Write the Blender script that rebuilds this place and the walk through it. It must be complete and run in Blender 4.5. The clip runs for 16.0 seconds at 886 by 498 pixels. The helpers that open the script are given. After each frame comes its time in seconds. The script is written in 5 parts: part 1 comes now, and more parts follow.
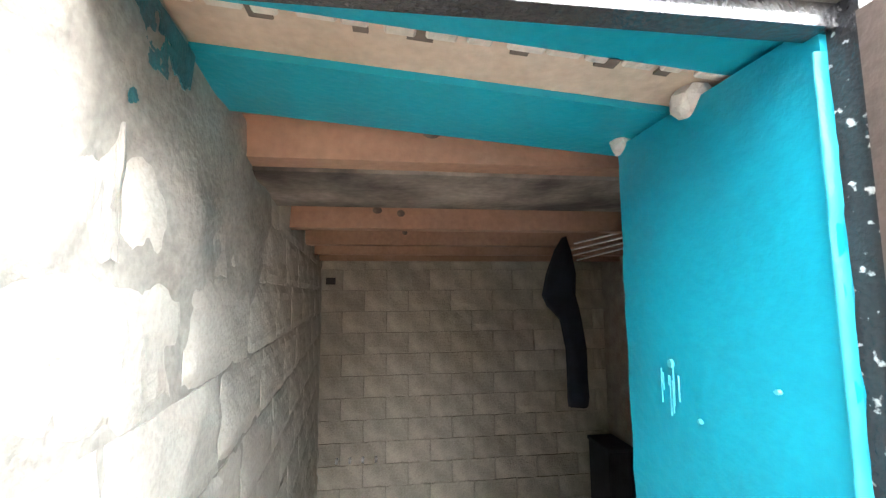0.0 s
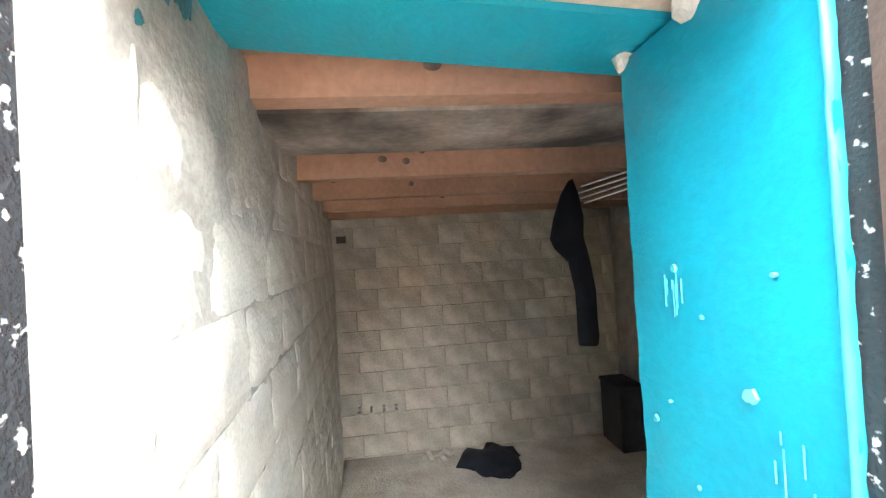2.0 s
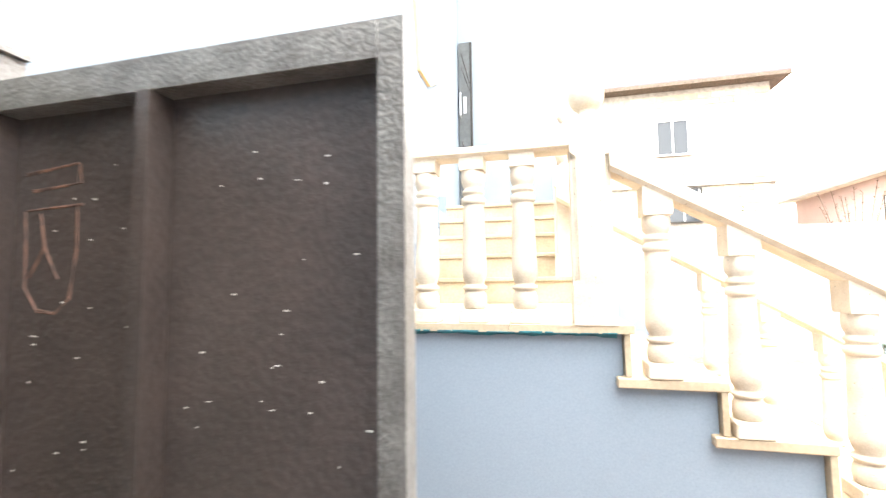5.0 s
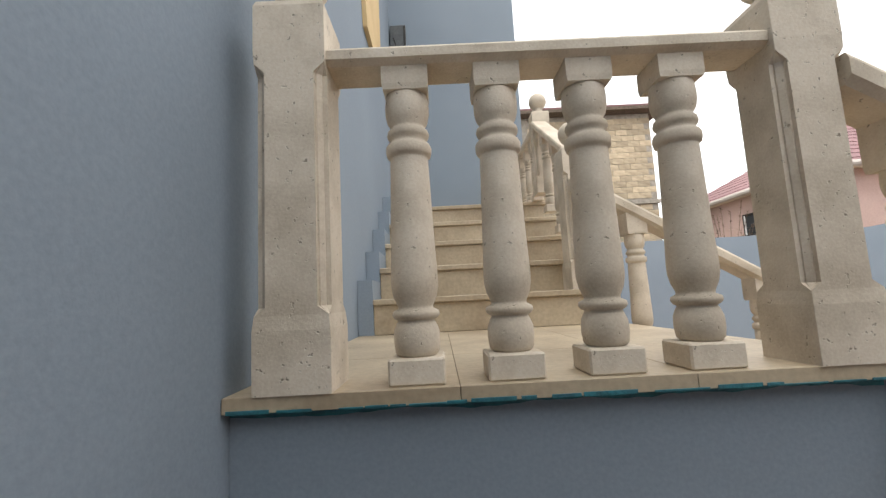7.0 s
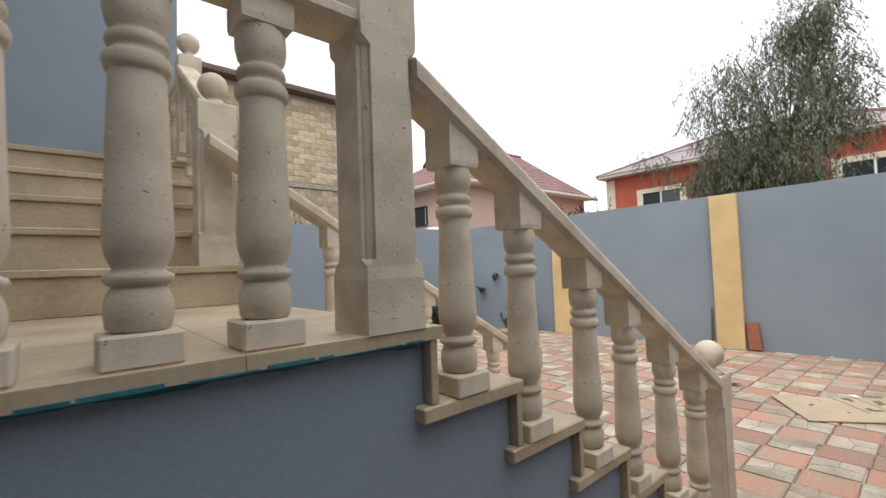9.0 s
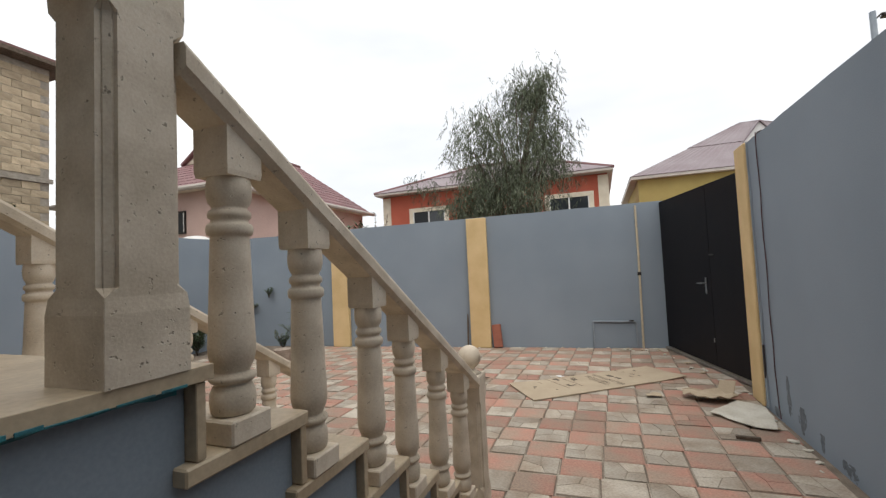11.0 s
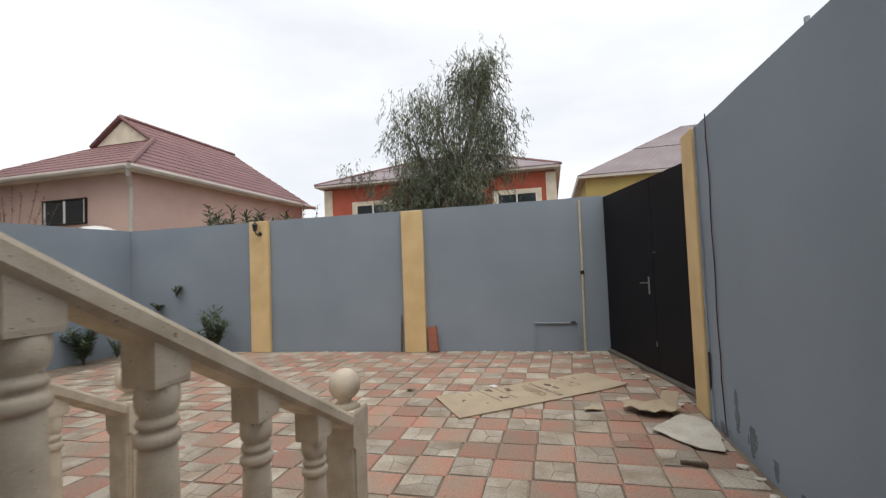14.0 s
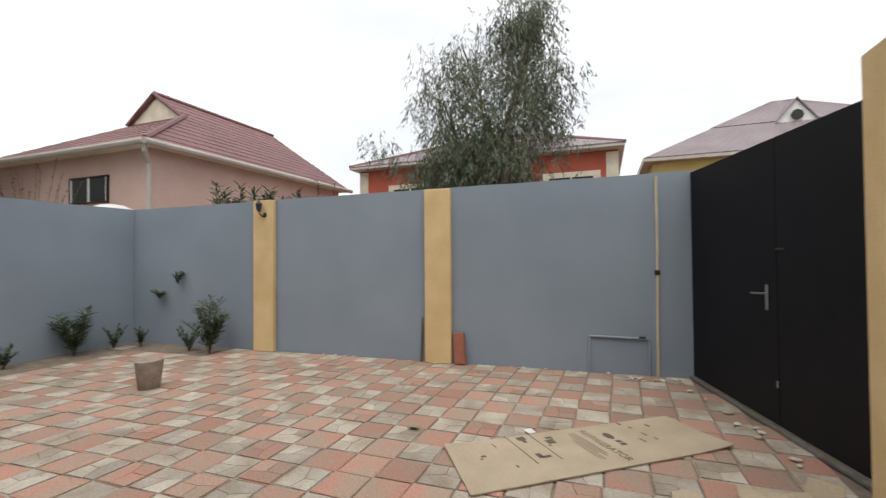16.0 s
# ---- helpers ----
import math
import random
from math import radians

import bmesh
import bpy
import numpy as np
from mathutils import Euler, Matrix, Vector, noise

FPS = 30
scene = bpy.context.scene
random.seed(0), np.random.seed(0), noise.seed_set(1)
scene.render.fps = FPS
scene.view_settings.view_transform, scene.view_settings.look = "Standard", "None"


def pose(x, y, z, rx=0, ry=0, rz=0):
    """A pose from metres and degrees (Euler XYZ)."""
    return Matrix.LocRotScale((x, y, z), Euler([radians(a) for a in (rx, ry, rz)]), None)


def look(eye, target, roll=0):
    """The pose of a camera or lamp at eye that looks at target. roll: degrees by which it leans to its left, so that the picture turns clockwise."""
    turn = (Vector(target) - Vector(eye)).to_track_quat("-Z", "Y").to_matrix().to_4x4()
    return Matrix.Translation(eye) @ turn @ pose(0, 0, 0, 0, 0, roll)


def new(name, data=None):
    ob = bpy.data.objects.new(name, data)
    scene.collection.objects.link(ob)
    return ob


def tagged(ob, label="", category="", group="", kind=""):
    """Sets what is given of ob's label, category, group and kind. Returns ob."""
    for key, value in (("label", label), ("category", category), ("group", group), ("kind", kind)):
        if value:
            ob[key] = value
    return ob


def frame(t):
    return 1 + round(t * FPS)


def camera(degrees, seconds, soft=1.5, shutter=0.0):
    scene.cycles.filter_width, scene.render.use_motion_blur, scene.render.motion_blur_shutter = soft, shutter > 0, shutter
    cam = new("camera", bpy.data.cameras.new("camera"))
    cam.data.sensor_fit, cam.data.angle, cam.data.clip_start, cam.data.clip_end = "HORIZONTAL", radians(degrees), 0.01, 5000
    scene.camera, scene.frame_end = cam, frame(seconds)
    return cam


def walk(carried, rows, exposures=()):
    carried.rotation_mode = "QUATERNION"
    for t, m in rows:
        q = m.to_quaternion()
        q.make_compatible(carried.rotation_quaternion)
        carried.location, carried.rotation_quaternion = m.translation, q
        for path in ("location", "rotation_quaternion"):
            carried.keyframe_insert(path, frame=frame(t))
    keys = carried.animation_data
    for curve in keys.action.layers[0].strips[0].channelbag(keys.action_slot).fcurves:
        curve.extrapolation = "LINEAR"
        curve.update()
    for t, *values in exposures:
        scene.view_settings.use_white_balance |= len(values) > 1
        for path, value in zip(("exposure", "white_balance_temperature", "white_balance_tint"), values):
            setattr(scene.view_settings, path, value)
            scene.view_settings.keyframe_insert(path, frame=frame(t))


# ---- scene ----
cam = camera(91.9, 16.0, soft=1.3, shutter=0.25)
PATH = [
    (0, (-0.029, -0.709, 1.575), (-2.002, -0.454, 1.781), -0.4),
    (0.5, (-0.033, -0.703, 1.57), (-2.002, -0.438, 1.799), -1.6),
    (1, (-0.035, -0.705, 1.556), (-2.008, -0.492, 1.802), -2.1),
    (1.5, (-0.031, -0.702, 1.508), (-2.021, -0.518, 1.569), -2.9),
    (2, (-0.009, -0.714, 1.507), (-1.997, -0.501, 1.533), -3.3),
    (2.5, (-0.011, -0.767, 1.529), (-1.985, -0.442, 1.567), -3.6),
    (3, (-0.001, -0.83, 1.539), (-1.926, -0.287, 1.589), -3.7),
    (3.5, (0.098, -0.838, 1.545), (-1.774, -0.138, 1.619), -3.1),
    (4, (0.321, -0.832, 1.542), (-1.338, 0.282, 1.614), -0.8),
    (4.5, (0.535, -0.852, 1.506), (-0.624, 0.775, 1.611), 0.7),
    (4.7, (0.53, -0.87, 1.49), (-0.154, 1.009, 1.612), -0.4),
    (5.2, (0.70, -0.66, 1.487), (0.25, 1.29, 1.63), -0.8),
    (5.7, (0.74, -0.25, 1.482), (0.39, 1.72, 1.66), -1.6),
    (6.2, (0.42, 0.0, 1.476), (0.30, 2.0, 1.695), -2.5),
    (6.5, (0.16, 0.02, 1.472), (0.11, 2.01, 1.705), -2.9),
    (6.8, (0.045, 0.02, 1.474), (0.045, 2.007, 1.708), -3.0),
    (7, (0.0, 0.02, 1.478), (0.025, 2.007, 1.712), -3.0),
    (7.5, (-0.022, 0.026, 1.467), (0.334, 1.979, 1.706), -2.3),
    (8, (0.041, 0.014, 1.48), (0.797, 1.857, 1.657), -3.5),
    (8.5, (0.158, 0.032, 1.47), (1.227, 1.716, 1.615), -2.5),
    (9, (0.258, 0.077, 1.451), (1.566, 1.588, 1.536), -2.1),
    (9.5, (0.347, 0.08, 1.459), (1.764, 1.489, 1.533), -2.3),
    (10, (0.337, 0.089, 1.484), (1.988, 1.214, 1.566), -3.2),
    (10.2, (0.308, 0.097, 1.478), (2.054, 1.068, 1.568), -3.8),
    (12.3, (0.257, 0.124, 1.477), (2.17, 0.699, 1.569), -1.8),
    (12.5, (0.275, 0.12, 1.474), (2.192, 0.684, 1.564), -1.7),
    (13, (0.405, 0.055, 1.455), (2.334, 0.577, 1.546), -2.7),
    (13.5, (0.686, -0.047, 1.450), (2.614, 0.473, 1.549), -2.5),
    (14, (1.054, -0.022, 1.453), (2.992, 0.465, 1.534), -2.2),
    (14.5, (1.455, 0.008, 1.465), (3.425, 0.344, 1.546), -2.2),
    (15, (1.851, -0.068, 1.46), (3.828, 0.229, 1.526), -2.5),
    (15.5, (2.216, 0.0, 1.456), (4.173, 0.41, 1.503), -1.1),
    (16, (2.516, 0.092, 1.487), (4.386, 0.8, 1.523), -0.5),
]
EXPOSURES = [(0, 5.12), (1.0, 5.42), (2.0, 5.66), (3.0, 5.4), (3.5, 5.0), (4.0, 4.52), (4.5, 4.42), (5.2, 3.1), (6.0, 1.6), (6.6, 1.25), (7.5, 1.25), (8.0, 1.12), (8.5, 0.97), (9.0, 0.82), (10.0, 0.57), (12.5, 0.25), (14.0, 0.27), (15.0, 0.36), (16.0, 0.38)]
walk(cam, [(t, look(eye, target, roll)) for t, eye, target, roll in PATH], EXPOSURES)

# ---- world, sun, exposure ----
world = bpy.data.worlds.new("sky")
scene.world = world
world.use_nodes = True
wn, wl = world.node_tree.nodes, world.node_tree.links
wn.clear()
SUN_AZ, SUN_EL = radians(-112), radians(66)
sky = wn.new("ShaderNodeTexSky")
sky.sky_type = "NISHITA"
sky.sun_disc = False
sky.sun_elevation, sky.sun_rotation = SUN_EL, SUN_AZ
sky.air_density, sky.dust_density = 1.0, 4.0
wco = wn.new("ShaderNodeTexCoord")
wmap = wn.new("ShaderNodeMapping")
wmap.inputs["Scale"].default_value = (1.0, 1.0, 3.0)
cloud = wn.new("ShaderNodeTexNoise")
cloud.inputs["Scale"].default_value, cloud.inputs["Detail"].default_value = 1.6, 5
ramp = wn.new("ShaderNodeValToRGB")
ramp.color_ramp.elements[0].position, ramp.color_ramp.elements[0].color = 0.3, (7.3, 7.5, 7.9, 1)
ramp.color_ramp.elements[1].position, ramp.color_ramp.elements[1].color = 0.62, (9.4, 9.4, 9.3, 1)
wmix = wn.new("ShaderNodeMixRGB")
wmix.inputs["Fac"].default_value = 0.88
wbg = wn.new("ShaderNodeBackground")
wbg.inputs["Strength"].default_value = 0.108
wout = wn.new("ShaderNodeOutputWorld")
wl.new(wco.outputs["Generated"], wmap.inputs["Vector"])
wl.new(wmap.outputs["Vector"], cloud.inputs["Vector"])
wl.new(cloud.outputs["Fac"], ramp.inputs["Fac"])
wl.new(sky.outputs["Color"], wmix.inputs["Color1"])
wl.new(ramp.outputs["Color"], wmix.inputs["Color2"])
wl.new(wmix.outputs["Color"], wbg.inputs["Color"])
wl.new(wbg.outputs["Background"], wout.inputs["Surface"])
sun_data = bpy.data.lights.new("sun", "SUN")
sun_data.energy, sun_data.angle, sun_data.color = 1.25, radians(55), (1.0, 0.96, 0.9)
sun = new("sun", sun_data)
sun.matrix_world = look((0, 0, 20), (-20 * math.sin(SUN_AZ) / math.tan(SUN_EL), -20 * math.cos(SUN_AZ) / math.tan(SUN_EL), 0))


# ---- materials ----
def material(name, base, dark=None, rough=0.8, metal=0.0, scale=6.0, fine=60.0, bump=0.2, spread=0.08, island=0.0, detail=6, lumps=0.0, coat=0.0, contrast=(0.35, 0.7), world=False, gloss=None, pits=0.0):
    """A painted, stone, wood or metal surface: two scales of colour, grain relief, a little variation from piece to piece."""
    m = bpy.data.materials.new(name)
    m.use_nodes = True
    n, l = m.node_tree.nodes, m.node_tree.links
    b = n["Principled BSDF"]
    b.inputs["Roughness"].default_value, b.inputs["Metallic"].default_value = rough, metal
    if coat:
        b.inputs["Coat Weight"].default_value = coat
        b.inputs["Coat Roughness"].default_value = 0.15
    co = n.new("ShaderNodeTexCoord")
    big, small = n.new("ShaderNodeTexNoise"), n.new("ShaderNodeTexNoise")
    big.inputs["Scale"].default_value, big.inputs["Detail"].default_value = scale, detail
    small.inputs["Scale"].default_value, small.inputs["Detail"].default_value = fine, 4
    r = n.new("ShaderNodeValToRGB")
    dark = dark or tuple(c * (1 - 2.5 * spread) for c in base)
    r.color_ramp.elements[0].position, r.color_ramp.elements[0].color = contrast[0], (*dark, 1)
    r.color_ramp.elements[1].position, r.color_ramp.elements[1].color = contrast[1], (*base, 1)
    mixg = n.new("ShaderNodeMixRGB")
    mixg.blend_type, mixg.inputs["Fac"].default_value = "OVERLAY", min(0.9, spread * 4)
    hsv = n.new("ShaderNodeHueSaturation")
    place = n.new("ShaderNodeNewGeometry")
    l.new(place.outputs["Position"] if world else co.outputs["Object"], big.inputs["Vector"])
    if gloss is not None:
        b.inputs["Specular IOR Level"].default_value = gloss
    l.new(co.outputs["Object"], small.inputs["Vector"])
    l.new(big.outputs["Fac"], r.inputs["Fac"])
    l.new(r.outputs["Color"], mixg.inputs["Color1"])
    l.new(small.outputs["Fac"], mixg.inputs["Color2"])
    l.new(mixg.outputs["Color"], hsv.inputs["Color"])
    l.new(hsv.outputs["Color"], b.inputs["Base Color"])
    if island:
        info = n.new("ShaderNodeObjectInfo")
        geo = n.new("ShaderNodeNewGeometry")
        add = n.new("ShaderNodeMath")
        add.operation = "ADD"
        fr = n.new("ShaderNodeMath")
        fr.operation = "FRACT"
        rng = n.new("ShaderNodeMapRange")
        rng.inputs["To Min"].default_value, rng.inputs["To Max"].default_value = 1 - island, 1 + island
        l.new(info.outputs["Random"], add.inputs[0])
        l.new(geo.outputs["Random Per Island"], add.inputs[1])
        l.new(add.outputs["Value"], fr.inputs[0])
        l.new(fr.outputs["Value"], rng.inputs["Value"])
        l.new(rng.outputs["Result"], hsv.inputs["Value"])
    bp = n.new("ShaderNodeBump")
    bp.inputs["Strength"].default_value, bp.inputs["Distance"].default_value = bump, 0.01
    l.new(small.outputs["Fac"], bp.inputs["Height"])
    last = bp
    if lumps:
        vor = n.new("ShaderNodeTexNoise")
        vor.inputs["Scale"].default_value, vor.inputs["Detail"].default_value = scale * 2.2, 3
        b2 = n.new("ShaderNodeBump")
        b2.inputs["Strength"].default_value, b2.inputs["Distance"].default_value = lumps, 0.03
        l.new(co.outputs["Object"], vor.inputs["Vector"])
        l.new(vor.outputs["Fac"], b2.inputs["Height"])
        l.new(bp.outputs["Normal"], b2.inputs["Normal"])
        last = b2
    if pits:
        pn = n.new("ShaderNodeTexNoise")
        pn.inputs["Scale"].default_value, pn.inputs["Detail"].default_value = pits, 2.5
        pr = n.new("ShaderNodeMapRange")
        pr.inputs["From Min"].default_value, pr.inputs["From Max"].default_value = 0.24, 0.33
        pm = n.new("ShaderNodeMixRGB")
        pm.inputs["Color1"].default_value = (*(0.62 * c for c in dark), 1)
        b3 = n.new("ShaderNodeBump")
        b3.inputs["Strength"].default_value, b3.inputs["Distance"].default_value = 0.6, 0.004
        l.new(co.outputs["Object"], pn.inputs["Vector"])
        l.new(pn.outputs["Fac"], pr.inputs["Value"])
        l.new(pr.outputs["Result"], pm.inputs["Fac"])
        l.new(hsv.outputs["Color"], pm.inputs["Color2"])
        l.new(pm.outputs["Color"], b.inputs["Base Color"])
        l.new(pr.outputs["Result"], b3.inputs["Height"])
        l.new(last.outputs["Normal"], b3.inputs["Normal"])
        last = b3
    l.new(last.outputs["Normal"], b.inputs["Normal"])
    return m


M_BLUE = material("blue_grey_wall_paint", (0.262, 0.308, 0.355), (0.225, 0.268, 0.312), 0.85, scale=0.8, fine=120, bump=0.05, spread=0.035, lumps=0.03)
M_STONE = material("beige_limestone", (0.68, 0.59, 0.47), (0.52, 0.44, 0.335), 0.85, scale=8, fine=170, bump=0.10, spread=0.05, contrast=(0.36, 0.60), island=0.06, lumps=0.015, pits=75)
M_SLAB = material("polished_travertine", (0.54, 0.445, 0.31), (0.38, 0.295, 0.195), 0.5, scale=3.5, fine=60, bump=0.08, spread=0.06, island=0.06)
M_YELLOW = material("yellow_wall_paint", (0.72, 0.53, 0.28), (0.63, 0.45, 0.22), 0.8, scale=3, fine=80, bump=0.2, spread=0.04)
M_GATE = material("black_gate_paint", (0.005, 0.005, 0.0075), (0.008, 0.007, 0.009), 0.55, scale=4, fine=120, bump=0.1, spread=0.05, gloss=0.2)
M_LEAF = material("dark_brown_steel_paint", (0.085, 0.062, 0.052), (0.055, 0.042, 0.036), 0.3, scale=5, fine=70, bump=0.25, spread=0.08, coat=0.3)
M_RUST = material("worn_steel_trim", (0.25, 0.235, 0.21), (0.15, 0.135, 0.12), 0.4, metal=0.3, scale=16, fine=120, bump=0.3, spread=0.1)
M_BLACKPAINT = material("rough_black_gloss_paint", (0.03, 0.03, 0.033), (0.05, 0.05, 0.05), 0.16, scale=55, fine=150, bump=0.45, spread=0.1, lumps=0.35, coat=1.0)
# pale blotches: flaked paint and white sky reflections, both put into the colour
M_MOTTLED = material("flaking_black_paint_with_glints", (0.025, 0.025, 0.027), (0.45, 0.44, 0.42), 0.22, scale=60, fine=160, bump=0.35, spread=0.08, contrast=(0.35, 0.40))
M_TEAL = material("turquoise_gloss_paint", (0.004, 0.30, 0.40), (0.004, 0.255, 0.345), 0.4, scale=4, fine=60, bump=0.2, spread=0.03, lumps=0.06)
M_TEALEDGE = material("turquoise_paint_drips", (0.025, 0.20, 0.23), (0.03, 0.11, 0.135), 0.5, scale=20, fine=90, bump=0.3, spread=0.1)
M_BLOCK = material("grey_limestone_block", (0.58, 0.52, 0.43), (0.38, 0.335, 0.27), 0.95, scale=5, fine=70, bump=0.6, spread=0.08, island=0.12, lumps=0.25)
M_MORTAR = material("rough_mortar", (0.40, 0.36, 0.30), (0.28, 0.25, 0.21), 0.95, scale=9, fine=60, bump=0.6, spread=0.1)
M_PLASTER = material("pale_rough_masonry", (0.62, 0.59, 0.53), (0.46, 0.43, 0.38), 0.95, scale=4, fine=85, bump=0.4, spread=0.07, island=0.06, lumps=0.05)
M_SMEAR = material("grey_mortar_smear", (0.44, 0.42, 0.375), (0.32, 0.30, 0.265), 0.95, scale=7, fine=75, bump=0.35, spread=0.09, lumps=0.05)
M_WOOD = material("pine_board", (0.44, 0.275, 0.195), (0.33, 0.195, 0.135), 0.75, scale=3, fine=40, bump=0.2, spread=0.06, island=0.12)
M_DARKWOOD = material("dark_mottled_wood", (0.20, 0.16, 0.13), (0.07, 0.06, 0.055), 0.85, scale=7, fine=50, bump=0.3, spread=0.1)
M_DARKPLANK = material("mottled_dark_plank", (0.34, 0.30, 0.26), (0.05, 0.045, 0.042), 0.9, scale=3.2, fine=40, bump=0.3, spread=0.10)
M_PALEWOOD = material("pale_raw_timber", (0.55, 0.45, 0.36), (0.42, 0.33, 0.25), 0.8, scale=5, fine=50, bump=0.3, spread=0.06)
M_EARTH = material("brown_earth", (0.36, 0.32, 0.265), (0.20, 0.175, 0.14), 0.95, scale=6, fine=60, bump=0.8, spread=0.12, lumps=0.5)
M_GROUND = material("dusty_ground", (0.30, 0.26, 0.21), (0.2, 0.17, 0.14), 0.95, scale=0.6, fine=12, bump=0.3, spread=0.1)
M_DUST = material("dusty_cellar_floor", (0.68, 0.63, 0.55), (0.46, 0.41, 0.35), 0.95, scale=4, fine=50, bump=0.8, spread=0.1, lumps=0.5)
M_NIGHTWOOD = material("dark_box_wood", (0.04, 0.043, 0.05), (0.024, 0.026, 0.032), 0.7, scale=6, fine=60, bump=0.2, spread=0.08)
M_JOINT = material("sandy_joint", (0.25, 0.20, 0.15), (0.16, 0.125, 0.095), 0.95, scale=8, fine=80, bump=0.6, spread=0.1)
M_TILE_R = material("worn_red_paver", (0.40, 0.21, 0.155), (0.325, 0.24, 0.18), 0.85, scale=3.4, fine=55, bump=0.5, spread=0.10, island=0.18, pits=26, world=True, contrast=(0.38, 0.62))
M_TILE_G = material("worn_grey_paver", (0.44, 0.39, 0.32), (0.30, 0.24, 0.18), 0.85, scale=3.4, fine=55, bump=0.5, spread=0.10, island=0.18, pits=26, world=True, contrast=(0.36, 0.62))
M_PINK = material("pink_stucco", (0.58, 0.42, 0.365), (0.52, 0.37, 0.32), 0.9, scale=1.5, fine=30, bump=0.2, spread=0.03)
M_RED = material("orange_red_stucco", (0.48, 0.125, 0.075), (0.41, 0.10, 0.06), 0.9, scale=1.5, fine=30, bump=0.2, spread=0.03)
M_OLIVE = material("mustard_stucco", (0.42, 0.33, 0.12), (0.36, 0.28, 0.1), 0.9, scale=1.5, fine=30, bump=0.2, spread=0.03)
M_CREAM = material("cream_trim", (0.75, 0.68, 0.55), (0.62, 0.55, 0.43), 0.8, scale=3, fine=40, bump=0.15, spread=0.03)
M_ROOF = material("red_metal_tile", (0.215, 0.105, 0.105), (0.175, 0.085, 0.085), 0.65, scale=1.2, fine=20, bump=0.1, spread=0.06, island=0.08)
M_ROOFG = material("grey_red_sheet_roof", (0.255, 0.215, 0.225), (0.21, 0.165, 0.175), 0.5, scale=1.0, fine=20, bump=0.1, spread=0.05, island=0.06)
M_GUTTER = material("white_gutter", (0.50, 0.46, 0.41), (0.42, 0.38, 0.34), 0.5, scale=3, fine=40, bump=0.1, spread=0.04)
M_BRICK = material("pale_cut_stone_brick", (0.56, 0.46, 0.32), (0.40, 0.32, 0.22), 0.95, scale=3, fine=40, bump=0.4, spread=0.07, island=0.22)
M_WHITE = material("white_plastic", (0.78, 0.78, 0.76), (0.7, 0.7, 0.68), 0.4, scale=5, fine=50, bump=0.05, spread=0.02)
M_PIPE = material("grey_pipe", (0.30, 0.34, 0.38), (0.24, 0.28, 0.32), 0.5, scale=8, fine=60, bump=0.1, spread=0.04)
M_CARD = material("brown_cardboard", (0.47, 0.385, 0.275), (0.40, 0.32, 0.225), 0.9, scale=3, fine=70, bump=0.12, spread=0.04)
M_PAPER = material("pale_crumpled_card", (0.64, 0.61, 0.53), (0.52, 0.48, 0.40), 0.9, scale=6, fine=60, bump=0.3, spread=0.06)
M_PRINT = material("dark_print", (0.10, 0.08, 0.06), (0.14, 0.11, 0.08), 0.9, scale=30, fine=90, bump=0.05, spread=0.1)
M_CLOTH = material("navy_cloth", (0.012, 0.016, 0.028), (0.006, 0.008, 0.014), 0.95, scale=12, fine=150, bump=0.4, spread=0.1)
M_DARK = material("dark_metal", (0.03, 0.028, 0.026), (0.05, 0.045, 0.04), 0.4, metal=0.6, scale=10, fine=80, bump=0.1, spread=0.08)
M_STEEL = material("satin_steel", (0.55, 0.55, 0.55), (0.45, 0.45, 0.45), 0.3, metal=1.0, scale=10, fine=80, bump=0.05, spread=0.03)
M_BRICKRED = material("red_clay_brick", (0.36, 0.13, 0.085), (0.28, 0.10, 0.065), 0.9, scale=10, fine=80, bump=0.4, spread=0.08)
M_BARK = material("grey_brown_bark", (0.16, 0.12, 0.09), (0.09, 0.07, 0.05), 0.95, scale=14, fine=80, bump=0.7, spread=0.1)
M_EUC = material("grey_green_leaf", (0.125, 0.145, 0.085), (0.075, 0.09, 0.05), 0.55, scale=1.2, fine=15, bump=0.05, spread=0.08, island=0.45)
M_GREEN = material("dark_green_leaf", (0.10, 0.145, 0.075), (0.065, 0.10, 0.05), 0.5, scale=3, fine=25, bump=0.05, spread=0.08, island=0.35)
M_CABLE = material("black_cable", (0.02, 0.018, 0.02), (0.03, 0.02, 0.02), 0.5, scale=20, fine=80, bump=0.05, spread=0.05)
M_REDCABLE = material("dull_red_cable", (0.09, 0.03, 0.035), (0.05, 0.02, 0.025), 0.6, scale=20, fine=80, bump=0.05, spread=0.05)


def glass_material():
    m = bpy.data.materials.new("window_glass")
    m.use_nodes = True
    b = m.node_tree.nodes["Principled BSDF"]
    b.inputs["Base Color"].default_value = (0.03, 0.035, 0.04, 1)
    b.inputs["Roughness"].default_value = 0.05
    return m


M_GLASS = glass_material()


# ---- mesh helpers ----
def part(name, bm, mat, parent=None, label="", smooth=False):
    me = bpy.data.meshes.new(name)
    bm.to_mesh(me)
    bm.free()
    me.materials.append(mat)
    if smooth:
        for p in me.polygons:
            p.use_smooth = True
    ob = new(name, me)
    ob.parent = parent
    if label:
        ob["label"] = label
    return ob


def empty(name, x=0, y=0, z=0, rz=0):
    ob = new(name)
    ob.empty_display_size = 0.1
    ob.matrix_basis = pose(x, y, z, 0, 0, rz)
    return ob


